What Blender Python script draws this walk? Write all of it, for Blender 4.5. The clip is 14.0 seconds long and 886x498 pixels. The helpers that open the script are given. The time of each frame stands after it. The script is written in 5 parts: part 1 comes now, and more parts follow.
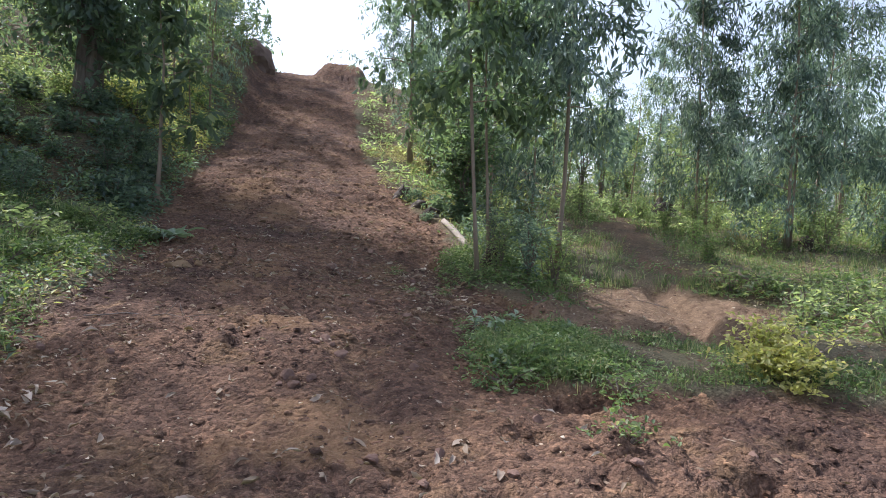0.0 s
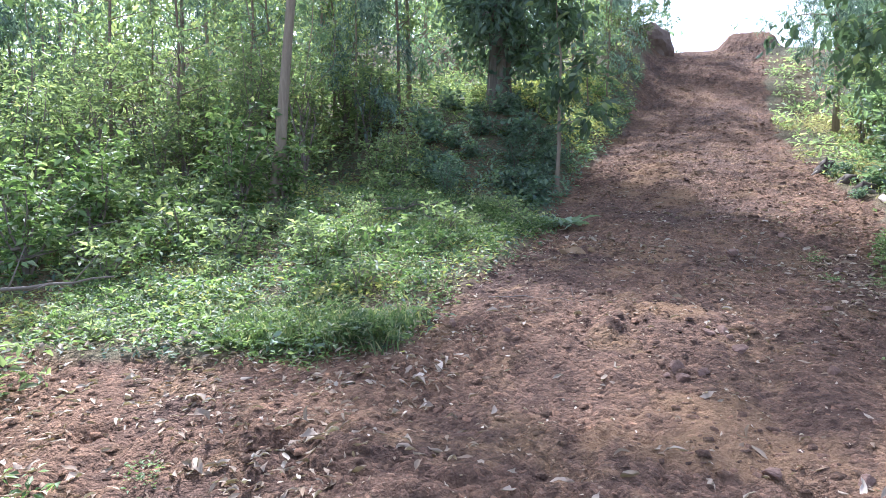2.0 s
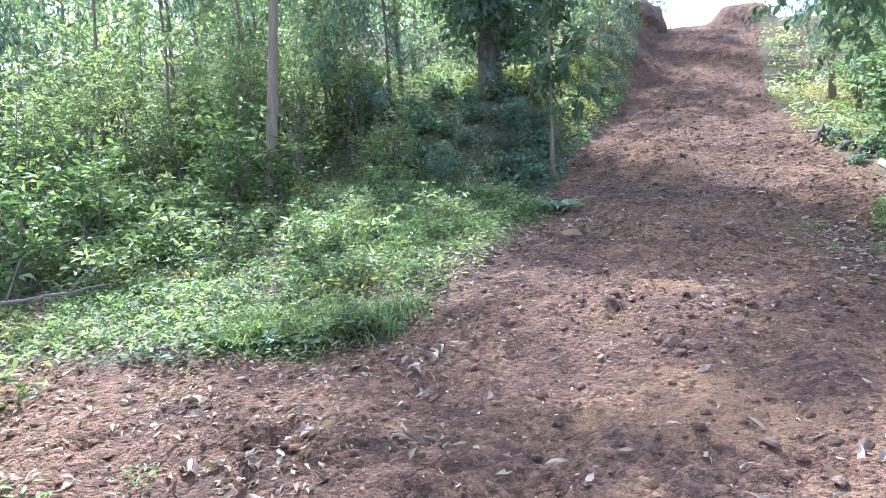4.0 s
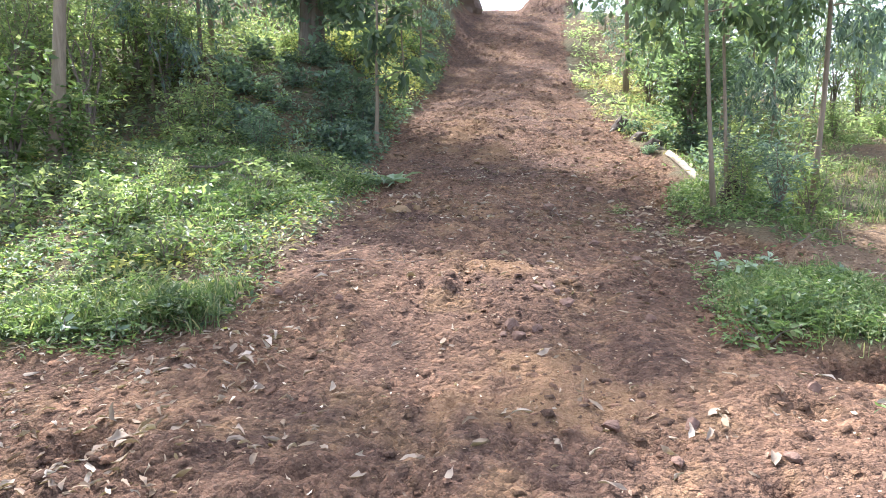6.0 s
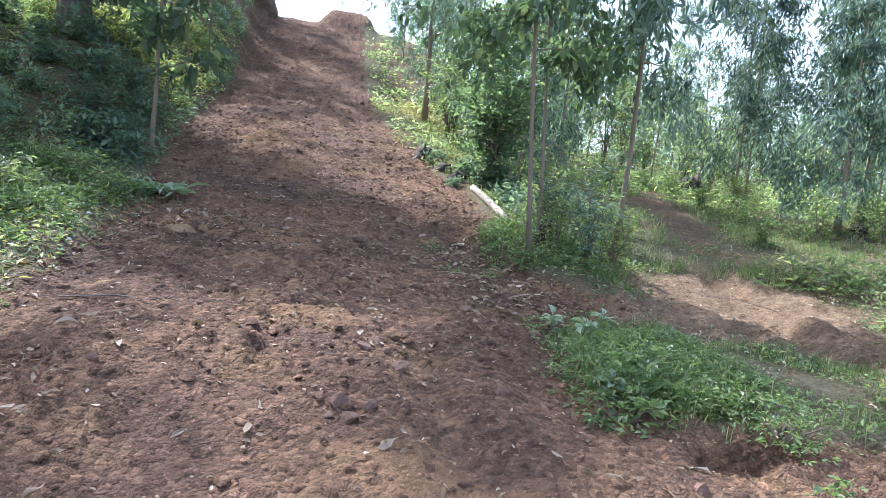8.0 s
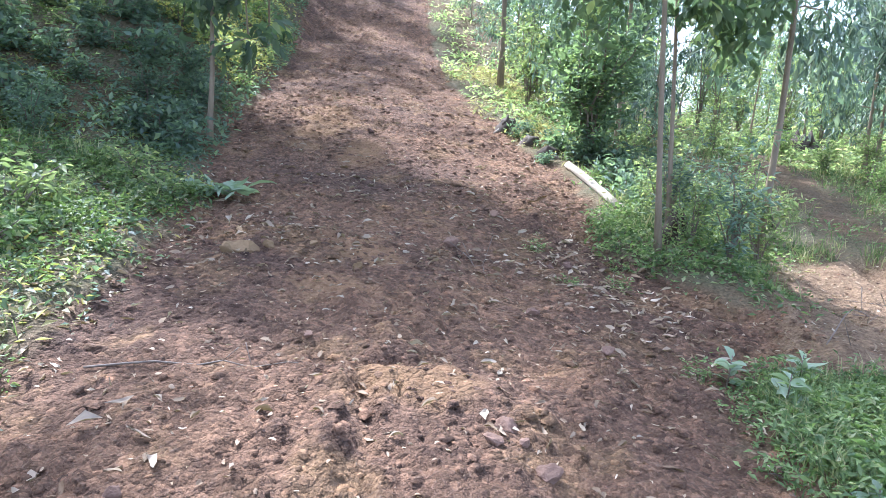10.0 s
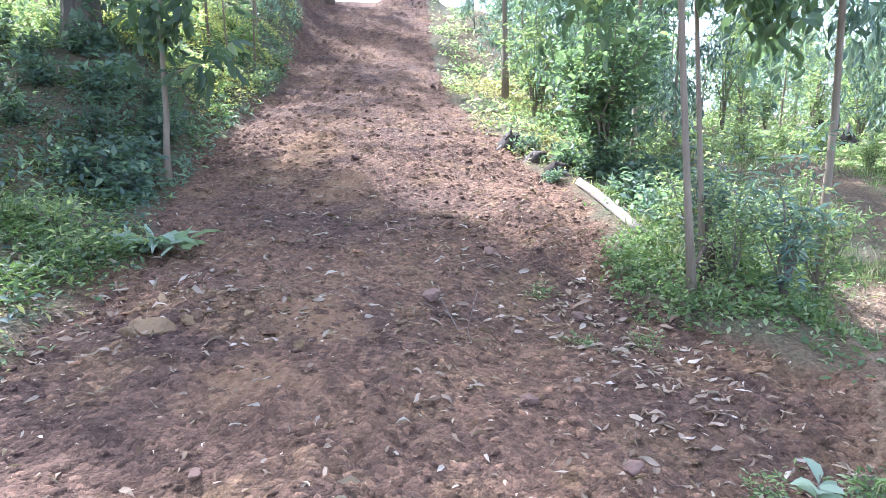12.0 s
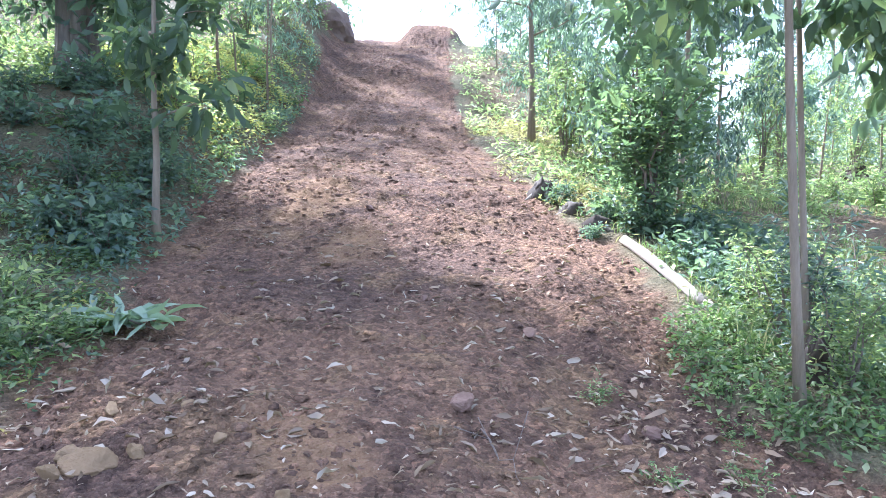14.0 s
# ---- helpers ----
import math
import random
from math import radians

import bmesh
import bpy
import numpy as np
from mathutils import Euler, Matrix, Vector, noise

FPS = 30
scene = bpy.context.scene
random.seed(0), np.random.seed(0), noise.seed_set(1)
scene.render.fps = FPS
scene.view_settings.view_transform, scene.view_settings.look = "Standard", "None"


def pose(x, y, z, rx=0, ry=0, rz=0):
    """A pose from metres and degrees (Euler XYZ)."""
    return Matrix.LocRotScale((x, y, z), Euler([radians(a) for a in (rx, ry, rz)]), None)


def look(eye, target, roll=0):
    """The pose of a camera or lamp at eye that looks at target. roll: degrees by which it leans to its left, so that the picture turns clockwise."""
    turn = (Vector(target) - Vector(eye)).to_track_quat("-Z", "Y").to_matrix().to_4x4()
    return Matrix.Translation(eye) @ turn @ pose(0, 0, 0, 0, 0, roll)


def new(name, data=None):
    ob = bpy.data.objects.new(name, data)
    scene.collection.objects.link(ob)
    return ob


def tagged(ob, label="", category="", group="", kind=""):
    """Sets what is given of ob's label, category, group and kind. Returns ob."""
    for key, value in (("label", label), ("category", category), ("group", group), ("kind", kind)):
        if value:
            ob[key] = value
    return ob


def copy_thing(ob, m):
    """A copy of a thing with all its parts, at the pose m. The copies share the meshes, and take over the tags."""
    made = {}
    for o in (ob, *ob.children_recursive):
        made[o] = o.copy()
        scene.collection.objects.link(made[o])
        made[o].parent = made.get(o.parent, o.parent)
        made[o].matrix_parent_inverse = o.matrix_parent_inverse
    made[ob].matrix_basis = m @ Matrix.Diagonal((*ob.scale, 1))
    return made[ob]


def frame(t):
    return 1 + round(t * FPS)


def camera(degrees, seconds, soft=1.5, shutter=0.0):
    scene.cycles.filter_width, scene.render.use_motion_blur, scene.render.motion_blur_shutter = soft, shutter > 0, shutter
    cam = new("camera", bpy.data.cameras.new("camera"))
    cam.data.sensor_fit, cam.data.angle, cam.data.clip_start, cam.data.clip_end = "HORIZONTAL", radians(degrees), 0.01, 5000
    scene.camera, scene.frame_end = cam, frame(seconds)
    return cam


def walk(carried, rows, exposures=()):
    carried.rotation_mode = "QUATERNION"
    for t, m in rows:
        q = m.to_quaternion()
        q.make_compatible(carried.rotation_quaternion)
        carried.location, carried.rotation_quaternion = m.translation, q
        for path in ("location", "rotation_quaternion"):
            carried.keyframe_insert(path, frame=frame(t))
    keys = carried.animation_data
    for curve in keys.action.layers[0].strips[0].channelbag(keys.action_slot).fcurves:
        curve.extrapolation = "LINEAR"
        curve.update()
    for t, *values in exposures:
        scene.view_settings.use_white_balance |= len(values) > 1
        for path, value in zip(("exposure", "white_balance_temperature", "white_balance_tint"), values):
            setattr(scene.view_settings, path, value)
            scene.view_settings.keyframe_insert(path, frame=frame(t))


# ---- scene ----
cam = camera(66.7, 14.0, soft=0.85)
PATH = [
    (0, (0.549, -0.328, 1.389), (0.863, 1.644, 1.282), 2.9),
    (0.5, (0.634, -0.17, 1.363), (0.633, 1.816, 1.132), 1.0),
    (1, (0.704, -0.109, 1.35), (0.418, 1.861, 1.159), 1.1),
    (1.5, (0.696, -0.117, 1.35), (0.148, 1.801, 1.212), 0.3),
    (2, (0.637, -0.133, 1.344), (-0.186, 1.683, 1.178), -0.3),
    (2.5, (0.601, -0.146, 1.334), (-0.449, 1.545, 1.138), -0.7),
    (3, (0.57, -0.156, 1.332), (-0.663, 1.409, 1.155), -2.2),
    (3.5, (0.612, -0.14, 1.326), (-0.601, 1.437, 1.123), -2.4),
    (3.8, (0.653, -0.115, 1.319), (-0.458, 1.541, 1.16), -1.4),
    (4, (0.713, -0.069, 1.316), (-0.124, 1.738, 1.125), -3.6),
    (4.2, (0.751, -0.043, 1.302), (0.169, 1.858, 1.081), -3.4),
    (6.3, (0.448, 0.118, 1.365), (0.193, 2.074, 1.034), -0.2),
    (6.5, (0.462, 0.158, 1.349), (0.266, 2.109, 0.952), -0.1),
    (7, (0.37, 0.402, 1.279), (0.485, 2.352, 0.853), 2.1),
    (7.5, (0.241, 0.656, 1.389), (0.436, 2.633, 1.157), 4.9),
    (8, (0.146, 0.962, 1.385), (0.502, 2.918, 1.17), 5.8),
    (8.5, (0.104, 1.367, 1.444), (0.354, 3.32, 1.092), 3.3),
    (9, (-0.028, 1.686, 1.5), (0.224, 3.657, 1.272), 6.3),
    (9.2, (-0.041, 1.788, 1.534), (0.123, 3.751, 1.191), 2.9),
    (11.3, (0.194, 2.823, 1.583), (0.376, 4.794, 1.3), 4.3),
    (11.5, (0.279, 2.935, 1.568), (0.444, 4.91, 1.297), 1.4),
    (12, (0.37, 3.246, 1.658), (0.465, 5.221, 1.36), -0.3),
    (12.5, (0.34, 3.41, 1.65), (0.271, 5.393, 1.4), 0.6),
    (13, (0.249, 3.674, 1.747), (0.156, 5.656, 1.501), -0.6),
    (13.5, (0.338, 4.01, 1.733), (0.209, 5.996, 1.537), 0.1),
    (14, (0.312, 4.227, 1.801), (0.363, 6.218, 1.611), 0.4),
]
walk(cam, [(t, look(eye, target, roll)) for t, eye, target, roll in PATH], ((0.0, 0.62, 5630, 17), (0.5, 1.15, 5630, 17), (1.0, 1.4, 5480, 17), (1.5, 1.65, 5180, 17), (2.0, 1.5, 5180, 17), (2.5, 1.62, 5230, 18), (3.0, 1.48, 5180, 18), (3.5, 1.9, 5130, 18), (4.0, 1.85, 4980, 17), (6.3, 1.82, 5780, 15), (7.0, 1.9, 5780, 15), (7.5, 1.9, 5530, 14), (8.0, 1.35, 5230, 13), (8.5, 1.48, 5180, 12), (9.0, 1.65, 5180, 11), (11.3, 2.05, 5080, 17), (13.0, 2.3, 4980, 17), (14.0, 2.22, 4930, 16)))

# ---- light ----
SUN_AZ, SUN_EL = -40.0, 50.0            # degrees from the track's direction to its right, and above the horizon
world = bpy.data.worlds.new("sky")
scene.world = world
world.use_nodes = True
wn = world.node_tree
sky = wn.nodes.new("ShaderNodeTexSky")
sky.sky_type, sky.sun_disc = "NISHITA", False
sky.sun_elevation, sky.sun_rotation = radians(SUN_EL), radians(SUN_AZ)
sky.dust_density, sky.air_density = 3.0, 1.0
wn.nodes["Background"].inputs["Strength"].default_value = 0.15
haze = wn.nodes.new("ShaderNodeHueSaturation")      # a bright milky sky
haze.inputs["Saturation"].default_value, haze.inputs["Value"].default_value = 0.58, 1.1
wn.links.new(sky.outputs[0], haze.inputs["Color"])
wn.links.new(haze.outputs[0], wn.nodes["Background"].inputs["Color"])
sun = new("sun", bpy.data.lights.new("sun", "SUN"))
sun.data.energy, sun.data.angle, sun.data.color = 4.0, radians(1.2), (1.0, 0.94, 0.85)
sun.matrix_world = look((-30 * math.sin(radians(-SUN_AZ)), 30 * math.cos(radians(SUN_AZ)), 30 * math.tan(radians(SUN_EL))), (0, 0, 0))


# ---- materials ----
def material(name):
    m = bpy.data.materials.new(name)
    m.use_nodes = True
    nt = m.node_tree
    return m, nt, nt.nodes["Principled BSDF"]


def node(nt, kind, **inputs):
    n = nt.nodes.new("ShaderNode" + kind)
    for k, v in inputs.items():
        n.inputs[k.replace("_", " ")].default_value = v
    return n


def noise_of(nt, coord, scale, detail=4.0, rough=0.6):
    n = node(nt, "TexNoise", Scale=scale, Detail=detail, Roughness=rough)
    nt.links.new(coord, n.inputs["Vector"])
    return n.outputs["Fac"]


def ramp(nt, fac, *stops):
    r = nt.nodes.new("ShaderNodeValToRGB")
    els = r.color_ramp.elements
    while len(els) < len(stops):
        els.new(0.5)
    for e, (p, c) in zip(els, stops):
        e.position, e.color = p, (*c, 1)
    nt.links.new(fac, r.inputs["Fac"])
    return r.outputs["Color"]


def mixed(nt, fac, a, b, blend="MIX"):
    m = nt.nodes.new("ShaderNodeMix")
    m.data_type, m.blend_type = "RGBA", blend
    for sock, v in ((m.inputs[0], fac), (m.inputs[6], a), (m.inputs[7], b)):
        if isinstance(v, bpy.types.NodeSocket):
            nt.links.new(v, sock)
        else:
            sock.default_value = v if isinstance(v, float) else (*v, 1)
    return m.outputs[2]


def bumped(nt, bsdf, height, strength, distance):
    b = node(nt, "Bump", Strength=strength, Distance=distance)
    nt.links.new(height, b.inputs["Height"])
    nt.links.new(b.outputs["Normal"], bsdf.inputs["Normal"])


def coords(nt):
    return nt.nodes.new("ShaderNodeTexCoord").outputs["Object"]


def leaf_material(name, dark, light, odd, translucent=0.4, rough=0.5, odd_share=0.05, vivid=0.8):
    """A leaf: each one of its own tint, letting some light through."""
    m, nt, b = material(name)
    geo = nt.nodes.new("ShaderNodeNewGeometry")
    tint = ramp(nt, geo.outputs["Random Per Island"], (0.0, dark), (0.55, tuple((p + q) / 2 for p, q in zip(dark, light))), (1 - odd_share * 1.6, light), (1 - odd_share, odd))
    blot = noise_of(nt, coords(nt), 1.3, 2.0)
    col = mixed(nt, ramp(nt, blot, (0.35, (0, 0, 0)), (0.7, (0.5, 0.5, 0.5))), tint, light)
    vary = node(nt, "HueSaturation", Saturation=vivid)
    info = nt.nodes.new("ShaderNodeObjectInfo")
    val = node(nt, "MapRange", To_Min=0.78, To_Max=1.2)
    nt.links.new(info.outputs["Random"], val.inputs["Value"])
    nt.links.new(val.outputs["Result"], vary.inputs["Value"])
    nt.links.new(col, vary.inputs["Color"])
    col = vary.outputs["Color"]
    nt.links.new(col, b.inputs["Base Color"])
    b.inputs["Roughness"].default_value = rough
    b.inputs["Specular IOR Level"].default_value = 0.4 if rough < 0.8 else 0.1
    t = nt.nodes.new("ShaderNodeBsdfTranslucent")
    through_col = mixed(nt, 1.0, col, (1.35, 1.5, 0.8), "MULTIPLY")
    nt.links.new(through_col, t.inputs["Color"])
    mix = node(nt, "MixShader", Fac=translucent)
    nt.links.new(b.outputs[0], mix.inputs[1])
    nt.links.new(t.outputs[0], mix.inputs[2])
    nt.links.new(mix.outputs[0], nt.nodes["Material Output"].inputs["Surface"])
    return m


def bark_material(name, dark, light, scale=1.0):
    m, nt, b = material(name)
    c = coords(nt)
    stretch = node(nt, "Mapping", Scale=(14 * scale, 14 * scale, 2.2 * scale))
    nt.links.new(c, stretch.inputs["Vector"])
    streak = noise_of(nt, stretch.outputs[0], 2.0, 6.0, 0.7)
    patch = noise_of(nt, c, 3.5 * scale, 3.0)
    col = mixed(nt, patch, ramp(nt, streak, (0.3, dark), (0.7, light)), tuple(0.5 * (p + q) for p, q in zip(dark, light)))
    nt.links.new(col, b.inputs["Base Color"])
    b.inputs["Roughness"].default_value = 0.85
    bumped(nt, b, streak, 0.7, 0.01)
    return m


def crumbs_of(nt, c, scale):
    """Rounded crumbs: their height, and a tone of its own for each."""
    v = node(nt, "TexVoronoi", Scale=scale, Randomness=1.0)
    nt.links.new(c, v.inputs["Vector"])
    sep = nt.nodes.new("ShaderNodeSeparateColor")
    nt.links.new(v.outputs["Color"], sep.inputs[0])
    return v.outputs["Distance"], sep.outputs[0]


def soil_colour(nt, c):
    """The colour and the relief of the bare earth at a place."""
    warp = node(nt, "TexNoise", Scale=14, Detail=3.0)
    nt.links.new(c, warp.inputs["Vector"])
    bent = node(nt, "VectorMath")
    bent.operation = "MULTIPLY_ADD"
    bent.inputs[1].default_value = (0.016, 0.016, 0.016)
    nt.links.new(warp.outputs["Color"], bent.inputs[0])
    nt.links.new(c, bent.inputs[2])
    c2 = bent.outputs[0]
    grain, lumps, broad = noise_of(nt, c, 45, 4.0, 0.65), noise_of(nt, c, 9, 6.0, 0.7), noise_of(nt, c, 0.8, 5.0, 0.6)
    big, big_tone = crumbs_of(nt, c2, 30)
    small, small_tone = crumbs_of(nt, c, 95)
    soil = mixed(nt, ramp(nt, broad, (0.36, (0, 0, 0)), (0.64, (1, 1, 1))), (0.120, 0.074, 0.053), (0.230, 0.136, 0.083))
    soil = mixed(nt, ramp(nt, noise_of(nt, c, 2.3, 4.0), (0.52, (0, 0, 0)), (0.66, (0.7, 0.7, 0.7))), soil, (0.250, 0.156, 0.084))
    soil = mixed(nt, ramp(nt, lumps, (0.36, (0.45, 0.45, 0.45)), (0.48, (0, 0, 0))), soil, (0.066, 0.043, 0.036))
    soil = mixed(nt, 1.0, soil, ramp(nt, big_tone, (0.0, (0.66, 0.66, 0.66)), (0.7, (1.08, 1.08, 1.08)), (1.0, (1.4, 1.38, 1.34))), "MULTIPLY")
    soil = mixed(nt, 1.0, soil, ramp(nt, small_tone, (0.0, (0.86, 0.86, 0.86)), (0.85, (1.1, 1.1, 1.1)), (1.0, (1.3, 1.28, 1.25))), "MULTIPLY")
    soil = mixed(nt, ramp(nt, grain, (0.56, (0, 0, 0)), (0.74, (0.5, 0.5, 0.5))), soil, (0.30, 0.212, 0.155))
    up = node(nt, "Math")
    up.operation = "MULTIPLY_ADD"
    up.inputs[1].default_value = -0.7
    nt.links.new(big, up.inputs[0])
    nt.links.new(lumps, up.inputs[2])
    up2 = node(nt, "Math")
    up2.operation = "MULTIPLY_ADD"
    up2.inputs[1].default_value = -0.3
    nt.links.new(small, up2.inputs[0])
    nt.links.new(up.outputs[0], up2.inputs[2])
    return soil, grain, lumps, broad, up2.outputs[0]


def loose_material():
    m, nt, b = material("loose_earth")
    soil, grain, *_ = soil_colour(nt, coords(nt))
    geo = nt.nodes.new("ShaderNodeNewGeometry")
    tone = ramp(nt, geo.outputs["Random Per Island"], (0.0, (0.62, 0.62, 0.62)), (0.75, (1.1, 1.1, 1.1)), (1.0, (1.6, 1.52, 1.42)))
    nt.links.new(mixed(nt, 1.0, soil, tone, "MULTIPLY"), b.inputs["Base Color"])
    b.inputs["Roughness"].default_value = 0.95
    b.inputs["Specular IOR Level"].default_value = 0.15
    bumped(nt, b, grain, 1.0, 0.02)
    return m


def ground_material():
    m, nt, b = material("earth")
    c = coords(nt)
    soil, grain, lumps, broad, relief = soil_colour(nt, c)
    litter = mixed(nt, lumps, (0.085, 0.080, 0.045), (0.24, 0.205, 0.125))
    litter = mixed(nt, ramp(nt, broad, (0.45, (0, 0, 0)), (0.68, (0.7, 0.7, 0.7))), litter, (0.20, 0.125, 0.075))
    clay = mixed(nt, ramp(nt, lumps, (0.35, (0, 0, 0)), (0.7, (1, 1, 1))), (0.15, 0.096, 0.060), (0.34, 0.235, 0.145))
    mottle = ramp(nt, grain, (0.34, (0.58, 0.58, 0.58)), (0.5, (1.0, 1.0, 1.0)), (0.68, (1.5, 1.47, 1.4)))
    litter, clay = mixed(nt, 0.9, litter, mottle, "MULTIPLY"), mixed(nt, 0.7, clay, mottle, "MULTIPLY")
    bare = node(nt, "Attribute")
    bare.attribute_name = "bare"
    rock = node(nt, "Attribute")
    rock.attribute_name = "clay"
    ochre = node(nt, "Attribute")
    ochre.attribute_name = "ochre"
    soil = mixed(nt, ochre.outputs["Fac"], soil, mixed(nt, 0.5, soil, mixed(nt, lumps, (0.25, 0.145, 0.072), (0.46, 0.285, 0.150))))
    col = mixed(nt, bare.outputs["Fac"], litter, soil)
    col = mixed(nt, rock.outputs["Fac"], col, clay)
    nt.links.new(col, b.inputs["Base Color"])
    b.inputs["Roughness"].default_value = 0.95
    b.inputs["Specular IOR Level"].default_value = 0.15
    total = node(nt, "Math")
    nt.links.new(grain, total.inputs[0])
    nt.links.new(relief, total.inputs[1])
    bumped(nt, b, total.outputs[0], 0.95, 0.036)
    return m


def crumb_material(name, dark, light, rough=0.95, bump=0.02, scale=30):
    m, nt, b = material(name)
    c = coords(nt)
    geo = nt.nodes.new("ShaderNodeNewGeometry")
    n = noise_of(nt, c, scale, 5.0, 0.65)
    col = mixed(nt, geo.outputs["Random Per Island"], dark, light)
    col = mixed(nt, ramp(nt, n, (0.4, (0, 0, 0)), (0.7, (0.6, 0.6, 0.6))), col, light)
    nt.links.new(col, b.inputs["Base Color"])
    b.inputs["Roughness"].default_value = rough
    b.inputs["Specular IOR Level"].default_value = 0.2
    bumped(nt, b, n, 0.8, bump)
    return m


EARTH = ground_material()
LOOSE = loose_material()
CLOD = crumb_material("clod_earth", (0.115, 0.070, 0.055), (0.26, 0.165, 0.120))
YELLOW_ROCK = crumb_material("ochre_rock", (0.17, 0.108, 0.056), (0.28, 0.190, 0.105))
MOUND = crumb_material("dry_earth", (0.14, 0.095, 0.070), (0.26, 0.190, 0.140), scale=4, bump=0.08)
DRY_LEAF = leaf_material("dry_leaf", (0.20, 0.135, 0.09), (0.42, 0.335, 0.25), (0.54, 0.46, 0.37), 0.1, 0.95, 0.12, 1.1)
EUCALYPT = leaf_material("eucalypt_leaf", (0.060, 0.105, 0.095), (0.230, 0.315, 0.270), (0.36, 0.43, 0.34), 0.42, 0.3, 0.14)
ROUND_LEAF = leaf_material("broad_leaf", (0.075, 0.125, 0.080), (0.205, 0.285, 0.155), (0.40, 0.46, 0.17), 0.5, 0.45)
DARK_LEAF = leaf_material("dark_leaf", (0.075, 0.122, 0.098), (0.20, 0.275, 0.205), (0.28, 0.35, 0.18), 0.5, 0.5)
SHRUB_LEAF = leaf_material("shrub_leaf", (0.110, 0.155, 0.080), (0.290, 0.345, 0.155), (0.48, 0.47, 0.20), 0.6, 0.45, 0.1)
HERB_LEAF = leaf_material("herb_leaf", (0.066, 0.112, 0.046), (0.250, 0.330, 0.125), (0.40, 0.40, 0.25), 0.42, 0.5, 0.1, 0.95)
GRASS = leaf_material("grass_blade", (0.075, 0.120, 0.045), (0.205, 0.262, 0.095), (0.40, 0.35, 0.20), 0.4, 0.55, 0.22, 0.9)
YELLOW_LEAF = leaf_material("yellow_leaf", (0.24, 0.25, 0.06), (0.46, 0.41, 0.11), (0.52, 0.38, 0.11), 0.5)
STRAW_LEAF = leaf_material("straw_leaf", (0.24, 0.19, 0.09), (0.42, 0.34, 0.17), (0.34, 0.33, 0.11), 0.4, 0.7, 0.2)
PALE_LEAF = leaf_material("pale_leaf", (0.16, 0.24, 0.14), (0.34, 0.42, 0.27), (0.45, 0.48, 0.36), 0.3)
MANGO_LEAF = leaf_material("long_leaf", (0.040, 0.075, 0.035), (0.090, 0.145, 0.055), (0.25, 0.27, 0.06), 0.35, 0.35)
PALE_DRY = leaf_material("bleached_leaf", (0.23, 0.17, 0.12), (0.41, 0.33, 0.25), (0.52, 0.44, 0.35), 0.1, 0.95, 0.2, 1.0)
GOLD_LEAF = leaf_material("withered_leaf", (0.55, 0.33, 0.02), (0.72, 0.46, 0.03), (0.75, 0.30, 0.02), 0.5)
BARK = bark_material("grey_bark", (0.145, 0.110, 0.074), (0.39, 0.305, 0.21))
DARK_BARK = bark_material("dark_bark", (0.075, 0.060, 0.046), (0.29, 0.24, 0.185), 0.6)
NEAR_BARK = bark_material("brown_bark", (0.13, 0.098, 0.060), (0.36, 0.285, 0.185), 2.6)
RED_BARK = bark_material("reddish_bark", (0.11, 0.075, 0.052), (0.30, 0.215, 0.15), 1.4)
CHARRED = bark_material("charred_wood", (0.030, 0.022, 0.016), (0.12, 0.088, 0.062), 1.0)
PALE_WOOD = bark_material("peeled_wood", (0.17, 0.125, 0.088), (0.50, 0.43, 0.34), 1.6)
STICK = bark_material("dead_wood", (0.12, 0.09, 0.07), (0.30, 0.24, 0.19), 2.0)


# ---- shape helpers ----
def smooth(a, b, v):
    u = np.clip((np.asarray(v, float) - a) / (b - a), 0, 1)
    return u * u * (3 - 2 * u)


def hash2(i, j, seed):
    h = (i.astype(np.int64) * 374761393 + j.astype(np.int64) * 668265263 + seed * 974634777) & 0xFFFFFFFF
    h = ((h ^ (h >> 13)) * 1274126177) & 0xFFFFFFFF
    return ((h ^ (h >> 16)) & 0xFFFFFF) / float(0xFFFFFF)


def grainy(x, y, scale, seed=0, octaves=1):
    """Value noise about 0, of one unit's reach, on any array of places."""
    total, amp = 0.0, 1.0
    for o in range(octaves):
        u, v = np.asarray(x, float) * scale, np.asarray(y, float) * scale
        i, j = np.floor(u), np.floor(v)
        a, b = u - i, v - j
        a, b = a * a * (3 - 2 * a), b * b * (3 - 2 * b)
        s = seed + 17 * o
        total = total + amp * ((hash2(i, j, s) * (1 - a) + hash2(i + 1, j, s) * a) * (1 - b) + (hash2(i, j + 1, s) * (1 - a) + hash2(i + 1, j + 1, s) * a) * b - 0.5) * 2
        scale, amp = scale * 2.1, amp * 0.5
    return total


PROFILE = ((-60, -3.5), (-20, -1.6), (-5, -0.55), (0, -0.15), (2.6, 0.12), (3.8, 0.31), (6.2, 0.57), (7.6, 0.7), (9, 0.97),
           (11, 1.38), (13.3, 1.86), (17, 2.65), (21, 3.75), (24, 5.1), (26.5, 6.2), (28, 6.75), (33, 6.85), (90, 5.0), (3000, -40.0))


def rise(y):
    py, pz = zip(*PROFILE)
    return (np.interp(y - 0.5, py, pz) + np.interp(y, py, pz) + np.interp(y + 0.5, py, pz)) / 3


